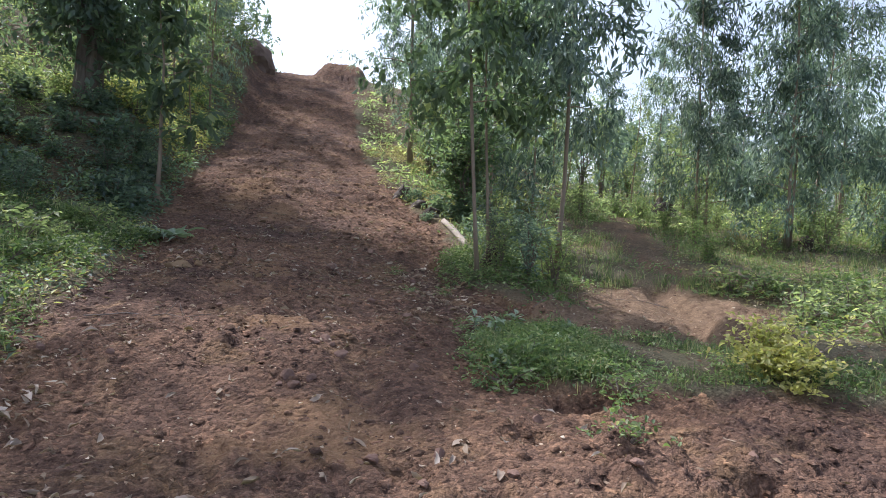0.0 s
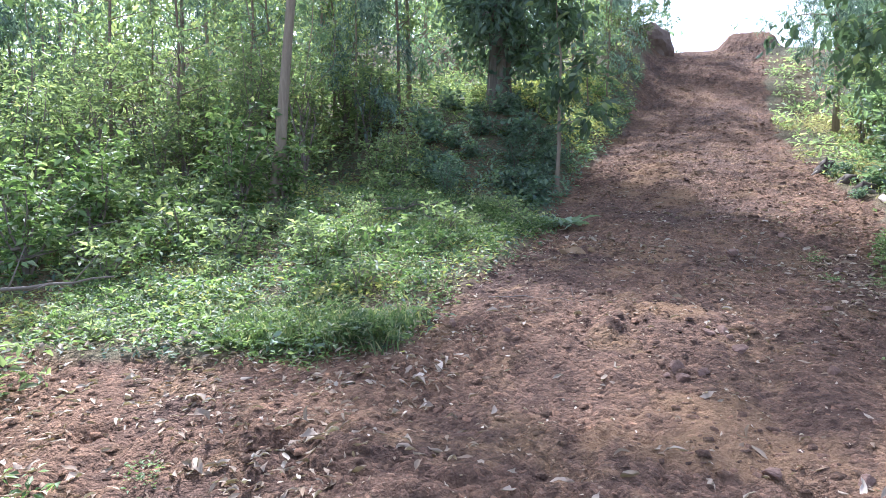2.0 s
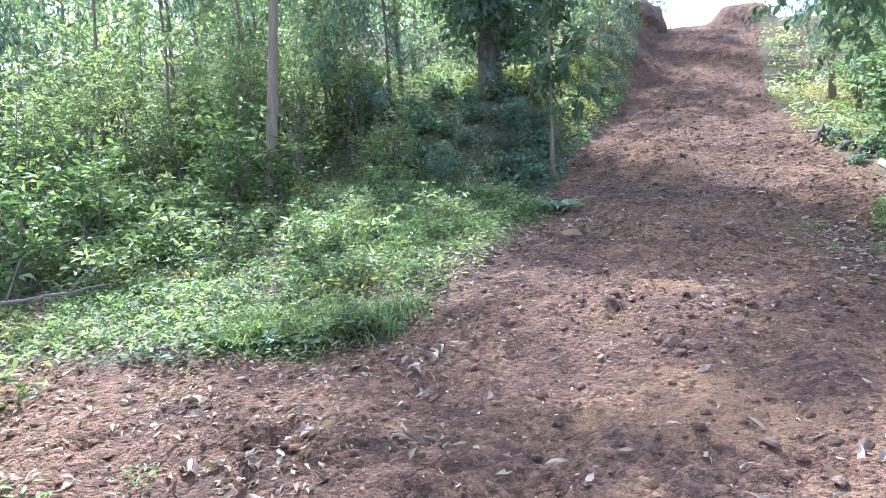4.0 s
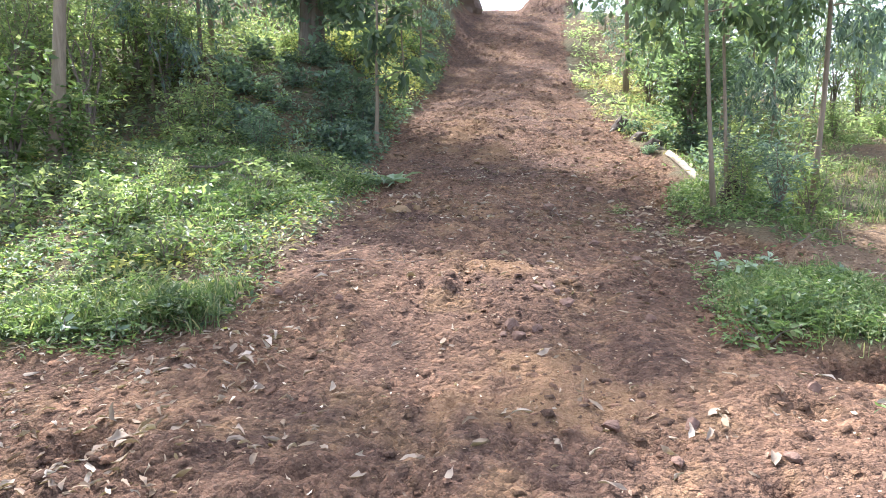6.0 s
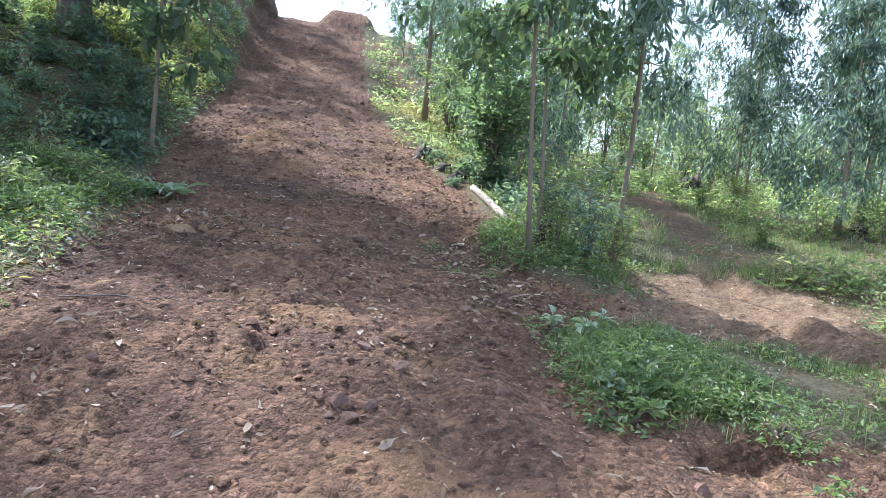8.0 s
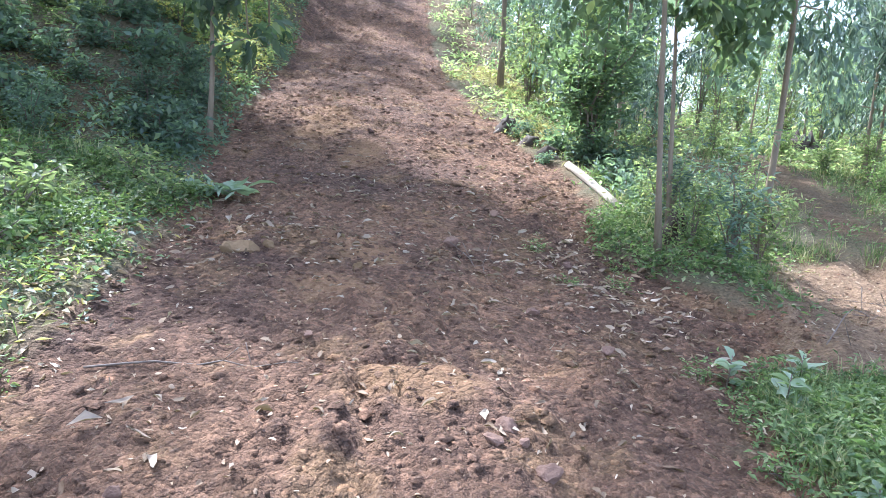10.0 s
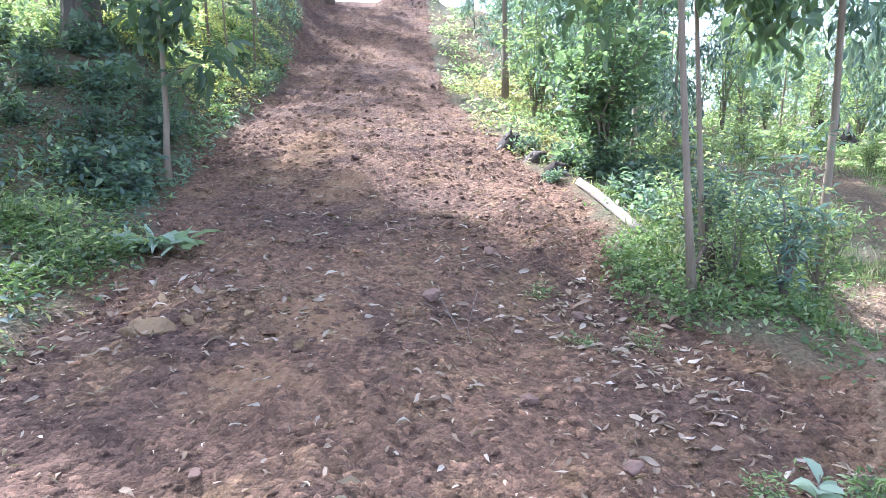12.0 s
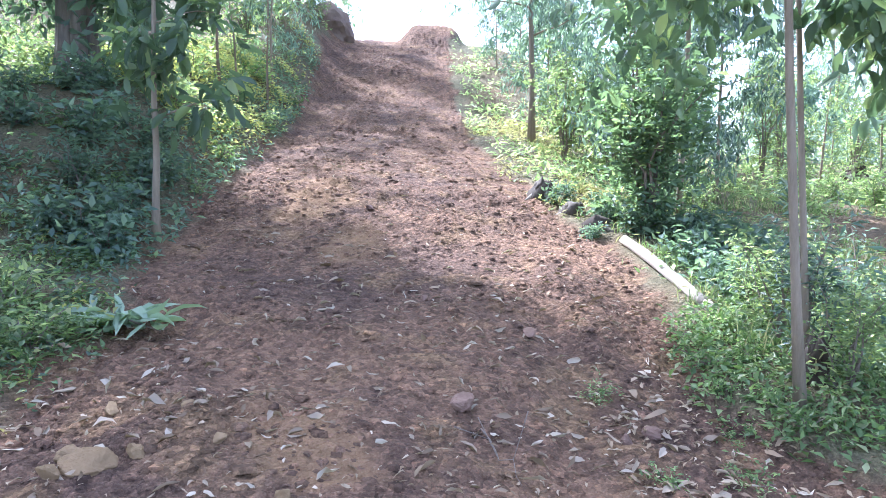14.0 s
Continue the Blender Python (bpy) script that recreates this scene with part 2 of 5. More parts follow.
def lie(x, y):
    """The height of the land, without its small lumps."""
    x, y = np.asarray(x, float), np.asarray(y, float)
    z = rise(y)
    far = smooth(3, 11, x)
    z = z * (1 - far) + (np.minimum(0.09 * y, 4) + 0.1 * smooth(0, 8, y)) * far
    z = z - 0.5 * smooth(2.2, 5, x) * smooth(4, 8, y) * (1 - far) - 0.06 * np.clip(x - 16, 0, 200)
    z = z - 0.075 * np.clip(x, -7, 2.2) * smooth(3, 7, y) * (1 - 0.8 * smooth(6.8, 10, y) * (x < 0))
    z = z + 0.95 * smooth(-2.1, -3.7, x) * smooth(9, 12, y) + 0.3 * smooth(-2, -4, x) * smooth(6, 10, y) + 0.05 * np.clip(-x - 5, 0, 60) * smooth(2, 10, y)
    z = z + 0.27 * np.exp(-((x - 2.55) ** 2 / 0.35 + (y - 7.8) ** 2 / 1.1))
    return z


BARE = ((-2.0, -8), (-2.2, 0.3), (-3.0, 1.6), (-4.8, 2.95), (-3.4, 3.15), (-2.4, 3.3), (-1.45, 3.75), (-1.55, 4.5), (-1.65, 5.1), (-1.55, 6.2), (-1.55, 7.2),
        (-1.65, 8.2), (-1.95, 9), (-2.1, 10.4), (-2.3, 13), (-2.45, 18.2), (-2.75, 23.4), (-2.9, 29), (-3, 40), (3, 40), (1.6, 29), (1.0, 26.2), (1.15, 19.7),
        (1.5, 14.6), (1.8, 13), (2.15, 11.2), (2.1, 9), (1.9, 8), (2.2, 7.0), (2.8, 6.4), (2.5, 5.8), (1.72, 5.45), (1.52, 4.7), (1.55, 4.15), (2.05, 3.72), (3.5, 3.7), (5.0, 3.3), (8, 1.5), (10, -8))
CLAY = ((2.3, 5.6), (2.6, 6.5), (3.5, 7.6), (4.2, 8.6), (5.6, 9.1), (6.3, 7.9), (5.2, 6.0), (4.5, 4.9), (3.8, 4.8), (3.0, 5.3))
TRAIL = ((5.2, 10.2), (6.1, 13), (7.0, 16), (7.8, 15.8), (7.1, 12.8), (6.1, 10.0))


def inside(x, y, outline):
    """Signed distance to an outline, positive inside."""
    x, y = np.asarray(x, float), np.asarray(y, float)
    near, odd = np.full(x.shape, 1e9), np.zeros(x.shape, bool)
    for (ax, ay), (bx, by) in zip(outline, outline[1:] + outline[:1]):
        dx, dy = bx - ax, by - ay
        u = np.clip(((x - ax) * dx + (y - ay) * dy) / (dx * dx + dy * dy), 0, 1)
        near = np.minimum(near, np.hypot(x - ax - u * dx, y - ay - u * dy))
        cross = (ay > y) != (by > y)
        odd ^= cross & (x < (bx - ax) * (y - ay) / (by - ay if by != ay else 1e-9) + ax)
    return np.where(odd, near, -near)


def bareness(x, y):
    d = inside(x, y, BARE) + 0.16 * grainy(x, y, 1.7, 3, 3)
    trail = inside(x, y, TRAIL) + 0.3 * grainy(x, y, 1.3, 4, 3)
    return np.maximum(smooth(-0.1, 0.12, d), 0.55 * smooth(-0.1, 0.3, trail))


def clayness(x, y):
    return smooth(-0.15, 0.2, inside(x, y, CLAY) + 0.3 * grainy(x, y, 1.1, 9, 3))


OCHRE = ((-1.0, 11.7, 0.42, 1.3), (-0.4, 10.4, 0.32, 0.75), (0.2, 5.05, 0.3, 0.22), (-0.4, 6.3, 0.34, 0.28), (0.55, 3.2, 0.5, 0.4), (-0.2, 7.0, 0.3, 0.3))


def ochreness(x, y):
    """Where paler yellow subsoil lies open on the track."""
    best = np.full(np.shape(x), -9.0)
    for cx, cy, rx, ry in OCHRE:
        best = np.maximum(best, 1 - np.hypot((x - cx) / rx, (y - cy) / ry))
    return smooth(-0.25, 0.45, best + 0.5 * grainy(x, y, 3.1, 61, 3))


def top_of(x, y):
    """The height of the ground with its lumps, ruts and edges."""
    x, y = np.asarray(x, float), np.asarray(y, float)
    b, c = bareness(x, y), clayness(x, y)
    near = 1 - smooth(30, 60, np.hypot(x, y - 8))
    z = lie(x, y) + near * (0.05 * grainy(x, y, 0.6, 1, 2))
    worked = 0.45 + 0.75 * smooth(-0.3, 0.5, grainy(x, y, 0.8, 13, 2))
    clods = 0.058 * np.abs(grainy(x, y, 4.5, 21)) + 0.046 * np.abs(grainy(x, y, 10, 33)) + 0.016 * np.abs(grainy(x, y, 21, 35))
    z = z + near * b * (worked * clods - 0.02 + 0.015 * grainy(x, y, 2.6, 14, 2))
    z = z - near * 0.07 * b * smooth(0.75, 0.2, np.abs(inside(x, y, BARE))) * smooth(30, 2, y)
    rut = np.abs(x - 0.85 - 0.12 * np.sin(y * 0.9) - 0.2 * smooth(4, 9, y))
    z = z - 0.07 * smooth(0.28, 0.02, rut) * smooth(2.5, 3.5, y) * smooth(11, 8, y) * (0.5 + 0.5 * grainy(x, y, 1.6, 40))
    z = z + 0.56 * np.exp(-((x - 0.5) / 0.95) ** 6 - ((y - 28.0) / 1.2) ** 2)
    hole = np.hypot((x - 2.12) * 0.6, y - 3.64) + 0.05 * grainy(x, y, 7, 62)
    z = z - 0.14 * smooth(0.19, 0.04, hole)
    for px, py, pr in ((0.92, 2.78, 0.2), (1.32, 2.5, 0.14), (2.6, 2.5, 0.2), (3.1, 2.9, 0.16), (1.6, 3.1, 0.16), (-1.4, 2.45, 0.2), (-2.4, 2.2, 0.16)):
        z = z - 0.075 * smooth(pr, pr * 0.3, np.hypot(x - px, (y - py) * 1.3) + 0.05 * grainy(x, y, 9, 63))
    gully = np.abs((x - 4.1) - (y - 5.2) * 0.36 + 0.18 * np.sin(y * 2.3))
    z = z - c * 0.13 * smooth(0.3, 0.03, gully) + c * (0.05 * grainy(x, y, 2.2, 50, 3) + 0.13 * np.abs(grainy(x * 1.7 - y * 0.6, x * 0.25 + y * 0.5, 1.3, 51, 3)))
    return z


def on_ground(x, y):
    return float(top_of(np.array([x]), np.array([y]))[0])


def mesh_of(name, verts, faces, mat, smooth_faces=False):
    """A mesh from arrays: verts (n, 3), faces (m, 3 or 4)."""
    me = bpy.data.meshes.new(name)
    verts, faces = np.ascontiguousarray(verts, np.float32), np.ascontiguousarray(faces, np.int32)
    k = faces.shape[1]
    me.vertices.add(len(verts))
    me.vertices.foreach_set("co", verts.ravel())
    me.loops.add(faces.size)
    me.loops.foreach_set("vertex_index", faces.ravel())
    me.polygons.add(len(faces))
    me.polygons.foreach_set("loop_start", np.arange(0, faces.size, k, dtype=np.int32))
    if smooth_faces:
        me.polygons.foreach_set("use_smooth", np.ones(len(faces), bool))
    me.materials.append(mat)
    me.update(calc_edges=True)
    return me


def piece(name, me, parent=None, label=""):
    ob = new(name, me)
    ob.parent = parent
    return tagged(ob, label)


def unit(v):
    return v / np.maximum(np.linalg.norm(v, axis=-1, keepdims=True), 1e-9)


def leaf_mesh(name, at, way, size, width, mat, rng, curl=0.15, up=0.6, plain=False):
    """Many leaves: each a folded, bent blade of four triangles that starts at `at` and points along `way`."""
    n = len(at)
    way = unit(way)
    face = unit(rng.normal(size=(n, 3)) * (1 - up) + np.array((0, 0, 1.0)) * up)
    side = unit(np.cross(way, face))
    face = np.cross(side, way)
    size, width = np.broadcast_to(size, (n,))[:, None], np.broadcast_to(width, (n,))[:, None]
    middle = at + way * size * 0.42
    if plain:                                     # two triangles, for small or far leaves
        v = np.stack((at, middle - side * width / 2 + face * width * 0.2, at + way * size - face * size * curl, middle + side * width / 2 + face * width * 0.2), 1).reshape(-1, 3)
        f = (np.array(((0, 3, 2), (0, 2, 1)))[None] + np.arange(n)[:, None, None] * 4).reshape(-1, 3)
        return mesh_of(name, v, f, mat)
    v = np.stack((at, middle - side * width / 2 + face * width * 0.18, middle, middle + side * width / 2 + face * width * 0.18,
                  at + way * size - face * size * curl), 1).reshape(-1, 3)
    f = (np.array(((0, 3, 2), (0, 2, 1), (2, 3, 4), (1, 2, 4)))[None] + np.arange(n)[:, None, None] * 5).reshape(-1, 3)
    return mesh_of(name, v, f, mat)


def curled_mesh(name, at, way, size, width, mat, rng, crumple=0.0):
    """Dry leaves: long blades curled along and across, of three bands each."""
    n = len(at)
    way = unit(way)
    face = unit(rng.normal(size=(n, 3)) * 0.45 + np.array((0, 0, 1.0)))
    side = unit(np.cross(way, face))
    face = np.cross(side, way)
    size, width = size[:, None], width[:, None]
    bend, cup, twist = rng.uniform(-0.35, 0.5, (n, 1)), rng.uniform(-0.2, 0.7, (n, 1)), rng.uniform(-0.35, 0.35, (n, 1))
    rows = [at]
    for u, w in ((0.25, 0.8), (0.55, 1.0), (0.82, 0.6)):
        mid = at + way * size * u + face * size * bend * u * (1 - u) * 1.6 + side * size * twist * u * u
        rows += [mid - side * width * w / 2 + face * width * cup * w, mid, mid + side * width * w / 2 + face * width * cup * w]
    rows.append(at + way * size * 0.97 + side * size * twist)
    v = np.stack(rows, 1)
    v = (v + rng.normal(size=v.shape) * crumple * size[:, None]).reshape(-1, 3)
    one = [(0, 2, 1), (0, 3, 2)]
    for k in (1, 4):
        one += [(k, k + 1, k + 4), (k, k + 4, k + 3), (k + 1, k + 2, k + 5), (k + 1, k + 5, k + 4)]
    one += [(7, 8, 10), (8, 9, 10)]
    f = (np.array(one)[None] + np.arange(n)[:, None, None] * 11).reshape(-1, 3)
    return mesh_of(name, v, f, mat, True)


def blade_mesh(name, at, lean, height, width, mat, rng):
    """Grass blades, each bent once."""
    n = len(at)
    turn = rng.uniform(0, 2 * math.pi, n)
    side = np.stack((np.cos(turn), np.sin(turn), np.zeros(n)), 1) * (np.broadcast_to(width, (n,))[:, None] / 2)
    height = np.broadcast_to(height, (n,))[:, None]
    up = np.array((0, 0, 1.0))
    mid, tip = at + (up * 0.6 + lean * 0.25) * height, at + (up * 0.9 + lean * 0.9) * height
    v = np.stack((at - side, at + side, mid + side * 0.7, mid - side * 0.7, tip), 1).reshape(-1, 3)
    f = (np.array(((0, 1, 2), (0, 2, 3), (3, 2, 4)))[None] + np.arange(n)[:, None, None] * 5).reshape(-1, 3)
    return mesh_of(name, v, f, mat)


def tube(name, path, radii, mat, sides=9, knots=0.0, seed=0):
    """A tapered stem along a path, closed at its ends."""
    path = np.array(path, float)
    rng = np.random.default_rng(seed)
    along = unit(np.gradient(path, axis=0))
    ref = np.where(np.abs(along[:, 2:3]) > 0.9, np.array((1.0, 0, 0)), np.array((0, 0, 1.0)))
    a = unit(np.cross(along, ref))
    for i in range(1, len(a)):
        a[i] = unit(a[i - 1] - along[i] * np.dot(a[i - 1], along[i]))
    b = np.cross(along, a)
    ang = np.linspace(0, 2 * math.pi, sides, endpoint=False)
    r = np.array(radii, float)[:, None] * (1 + knots * rng.normal(size=(len(path), sides)))
    ring = path[:, None] + a[:, None] * (np.cos(ang) * r)[..., None] + b[:, None] * (np.sin(ang) * r)[..., None]
    v = np.concatenate((ring.reshape(-1, 3), path[:1], path[-1:]))
    n, f = len(path), []
    for i in range(n - 1):
        for j in range(sides):
            k = (j + 1) % sides
            p, q, s, t = i * sides + j, i * sides + k, (i + 1) * sides + k, (i + 1) * sides + j
            f += [(p, q, s), (p, s, t)]
    for j in range(sides):
        k = (j + 1) % sides
        f += [(n * sides, k, j), (n * sides + 1, (n - 1) * sides + j, (n - 1) * sides + k)]
    return mesh_of(name, v, np.array(f), mat, True)


def stem_path(height, lean, rng, wobble=0.05, steps=9, start=-0.15):
    u = np.linspace(0, 1, steps)
    w = np.cumsum(rng.normal(size=(steps, 2)), 0) * wobble
    w -= w[0]
    return np.stack((lean[0] * u * height + w[:, 0] * u, lean[1] * u * height + w[:, 1] * u, start + u * (height - start)), 1)


def tree(name, seed, height, radius, lean=(0, 0), clear=0.3, reach=1.2, limbs=9, twigs=14, leaves=26, size=0.15, slim=0.24, droop=0.8, mat=None, bark=None,
         rising=0.5, low=1.0, wobble=0.05, label="", group="", plain=False, fine=False):
    """A tree: trunk, limbs and a crown of separate leaves on hanging twigs. clear: the bare share of the trunk; low: the crown's width at its foot."""
    rng = np.random.default_rng(seed)
    root = tagged(new(name), label, "tree", group)
    path = stem_path(height, lean, rng, wobble)
    share = np.linspace(0, 1, len(path))
    piece("trunk", tube("trunk", path, radius * (1.0 - 0.85 * share) + radius * 0.5 * np.exp(-share * 22), bark or BARK, 10, 0.04, seed), root)
    spots, ways = [], []
    for i in range(limbs):
        u = clear + (0.97 - clear) * (i + rng.uniform(0.1, 0.9)) / limbs
        foot = np.array([np.interp(u, share, path[:, k]) for k in range(3)])
        turn = i * 2.4 + rng.uniform(-0.5, 0.5)
        out = np.array((math.cos(turn), math.sin(turn), 0))
        s = (u - clear) / (1 - clear)
        length = reach * (low + (1 - low) * min(1, s * 2.5)) * (1 - 0.65 * s) * rng.uniform(0.75, 1.2)
        v = np.linspace(0, 1, 6)[:, None]
        bough = foot + out * v * length + np.array((0, 0, 1)) * (rising * v - 0.45 * droop * v ** 2.2) * length + rng.normal(size=(6, 3)) * 0.03 * length * v
        r = radius * (1.0 - 0.85 * u) * 0.5
        piece("limb", tube("limb", bough, np.linspace(r, r * 0.2, 6), bark or BARK, 5), root)
        for _ in range(twigs):
            w = rng.uniform(0.2, 1.0)
            a = np.array([np.interp(w, v[:, 0], bough[:, k]) for k in range(3)])
            a = a + rng.normal(size=3) * 0.16 * length * (0.4 + w)
            hang = unit(out * rng.uniform(-0.2, 0.7) + rng.normal(size=3) * 0.45 + np.array((0, 0, -droop)))
            long = reach * rng.uniform(0.2, 0.5)
            m = max(4, int(leaves * rng.uniform(0.5, 1.4)))
            t = rng.uniform(0, 1, (m, 1))
            spots.append(a + hang * t * long + rng.normal(size=(m, 3)) * 0.05 * reach)
            ways.append(hang * 0.5 + rng.normal(size=(m, 3)) * 0.55 + np.array((0, 0, -droop * 0.7)))
    at, way = np.concatenate(spots), np.concatenate(ways)
    length = size * rng.uniform(0.6, 1.25, len(at))
    if fine:
        piece("crown", curled_mesh("crown", at, way, length, length * slim, mat or EUCALYPT, rng), root)
    else:
        piece("crown", leaf_mesh("crown", at, way, length, length * slim, mat or EUCALYPT, rng, 0.12, 0.25, plain), root)
    return root


def shrub(name, seed, height, spread, stems=6, leaves=900, size=0.08, slim=0.35, mat=None, bark=None, label="", group="", category="shrub", upright=0.6, base=0.12):
    """A bush: several stems from one root and leaves along their upper parts."""
    rng = np.random.default_rng(seed)
    root = tagged(new(name), label, category, group)
    spots, ways = [], []
    for i in range(stems):
        turn = i * 2 * math.pi / stems + rng.uniform(-0.6, 0.6)
        out = np.array((math.cos(turn), math.sin(turn), 0)) * spread * rng.uniform(0.25, 1.0)
        h = height * rng.uniform(0.6, 1.05)
        v = np.linspace(0, 1, 6)[:, None]
        path = out * v ** 1.4 + np.array((0, 0, 1)) * (-0.05 + h * v ** 0.9) + rng.normal(size=(6, 3)) * 0.04 * height * v
        piece("stem", tube("stem", path, np.linspace(0.008 + 0.006 * height, 0.003, 6), bark or STICK, 5), root)
        m = leaves // stems // 6
        w = base + (1.05 - base) * rng.uniform(0, 1, m) ** 0.8
        a = np.stack([np.interp(w, v[:, 0], path[:, k]) for k in range(3)], 1)
        a = a + rng.normal(size=(m, 3)) * (0.08 + 0.17 * spread) * (1.1 - 0.5 * w[:, None])
        a = np.repeat(a, 6, 0)
        fan = rng.normal(size=(len(a), 3)) * np.array((1, 1, 0.45))
        spots.append(a + fan * size * 0.35)
        ways.append(unit(fan) + np.array((0, 0, upright - 0.45)))
    at, way = np.concatenate(spots), np.concatenate(ways)
    at[:, 2] = np.maximum(at[:, 2], 0.02)
    length = size * rng.uniform(0.55, 1.3, len(at))
    if not group:
        piece("foliage", curled_mesh("foliage", at, way, length, length * slim, mat or SHRUB_LEAF, rng), root)
        return root
    piece("foliage", leaf_mesh("foliage", at, way, length, length * slim, mat or SHRUB_LEAF, rng, 0.2, 0.7, True), root)
    return root


def plant_at(ob, x, y, turn=0.0, scale=1.0, sink=0.03):
    ob.matrix_world = Matrix.LocRotScale((x, y, on_ground(x, y) - sink), Euler((0, 0, radians(turn))), (scale,) * 3)
    return ob


def again(ob, x, y, turn, scale):
    return copy_thing(ob, Matrix.LocRotScale((x, y, on_ground(x, y) - 0.03), Euler((0, 0, radians(turn))), (scale / ob.scale[0],) * 3))


def lumps(name, at, size, mat, rng, flat=0.7):
    """Many small crumbs, each a dented lump pressed into the earth."""
    n = len(at)
    unit_v = np.array(((1, 0, 0), (0, 1, 0), (-1, 0, 0), (0, -1, 0), (0.5, 0.5, 0.75), (-0.6, 0.4, 0.8), (-0.4, -0.6, 0.7), (0.6, -0.5, 0.75)))
    unit_f = np.array(((0, 1, 4), (1, 2, 5), (2, 3, 6), (3, 0, 7), (1, 5, 4), (2, 6, 5), (3, 7, 6), (0, 4, 7), (4, 5, 6), (4, 6, 7)))
    turn = rng.uniform(0, 2 * math.pi, n)
    v = unit_v[None] * rng.uniform(0.6, 1.2, (n, 8, 1)) * np.stack((rng.uniform(0.7, 1.2, n), rng.uniform(0.6, 1.1, n), rng.uniform(0.4, 0.9, n) * flat), 1)[:, None]
    c, s = np.cos(turn)[:, None], np.sin(turn)[:, None]
    v = np.stack((v[..., 0] * c - v[..., 1] * s, v[..., 0] * s + v[..., 1] * c, v[..., 2]), -1) * np.asarray(size)[:, None, None] + at[:, None]
    f = (unit_f[None] + np.arange(n)[:, None, None] * 8).reshape(-1, 3)
    return mesh_of(name, v.reshape(-1, 3), f, mat)


def rock_mesh(name, seed, size, mat, detail=3, rough=0.16):
    bm = bmesh.new()
    bmesh.ops.create_icosphere(bm, subdivisions=detail, radius=1)
    off = Vector((seed * 3.7, seed * 1.9, seed))
    for v in bm.verts:
        d = v.co.normalized()
        k = 1 + rough * 2.2 * noise.noise(d * 1.1 + off) + rough * noise.noise(d * 2.7 + off) + rough * 0.4 * noise.noise(d * 6 + off)
        v.co = Vector((d.x * size[0], d.y * size[1], d.z * size[2])) * k
    me = bpy.data.meshes.new(name)
    bm.to_mesh(me)
    bm.free()
    me.materials.append(mat)
    return me


def angular_mesh(name, seed, size, mat):
    """A broken stone: the hull of scattered corners, its edges worn."""
    rs = np.random.default_rng(seed)
    bm = bmesh.new()
    for d in unit(rs.normal(size=(15, 3))):
        bm.verts.new(Vector((d[0] * size[0], d[1] * size[1], d[2] * size[2])) * float(rs.uniform(0.85, 1.1)))
    hull = bmesh.ops.convex_hull(bm, input=bm.verts)
    loose = {g for g in hull["geom_interior"] + hull["geom_unused"] if isinstance(g, bmesh.types.BMVert)}
    bmesh.ops.delete(bm, geom=list(loose), context="VERTS")
    bmesh.ops.subdivide_edges(bm, edges=bm.edges[:], cuts=3, use_grid_fill=True)
    for _ in range(1):
        bmesh.ops.smooth_vert(bm, verts=bm.verts, factor=0.5, use_axis_x=True, use_axis_y=True, use_axis_z=True)
    for v in bm.verts:
        k = v.co / max(size)
        v.co *= 1.03 + 0.16 * noise.noise(k * 2.2 + Vector((seed, 0, 0))) + 0.10 * noise.noise(k * 6) + 0.05 * noise.noise(k * 14)
    me = bpy.data.meshes.new(name)
    bm.to_mesh(me)
    bm.free()
    me.materials.append(mat)
    return me


# ---- the ground: one sheet to the horizon ----
def steps(marks):
    out = []
    for (a, d), (b, _) in zip(marks, marks[1:]):
        out += list(np.arange(a, b - d * 0.4, d))
    return np.array(out + [marks[-1][0]])


far_out = [60, 90, 140, 240, 450, 900, 1800, 3000]
gx = np.concatenate(([-v for v in far_out[::-1]], steps(((-40, 4), (-14, 1.2), (-6, 0.2), (-4, 0.07), (-2.6, 0.032), (3.2, 0.07), (6.4, 0.2), (14, 1.2), (40, 0))), far_out))
gy = np.concatenate(([-v for v in far_out[::-1]], steps(((-40, 4), (-6, 0.6), (0, 0.15), (1.4, 0.032), (8, 0.05), (14, 0.1), (30, 1.0), (50, 0))), far_out))
X, Y = np.meshgrid(gx, gy)
nx, ny = len(gx), len(gy)
idx = np.arange(nx * ny).reshape(ny, nx)
quads = np.stack((idx[:-1, :-1], idx[:-1, 1:], idx[1:, 1:], idx[1:, :-1]), -1).reshape(-1, 4)
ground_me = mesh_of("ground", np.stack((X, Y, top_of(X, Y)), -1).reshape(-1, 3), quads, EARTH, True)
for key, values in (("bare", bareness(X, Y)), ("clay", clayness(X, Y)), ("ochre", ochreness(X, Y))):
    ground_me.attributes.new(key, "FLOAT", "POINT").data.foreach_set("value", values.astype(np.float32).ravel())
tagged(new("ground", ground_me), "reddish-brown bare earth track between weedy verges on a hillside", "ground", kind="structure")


# ---- earth banks at the head of the track ----
def mound(x, y, z, size, seed, label):
    ob = new("earth_mound", rock_mesh("earth_mound", seed, size, MOUND, 4, 0.13))
    ob.location = (x, y, z)
    return tagged(ob, label, "earth mound")


mound(-3.25, 27.4, 6.75, (1.15, 1.2, 0.95), 3, "steep dark earth bank at the head of the track")

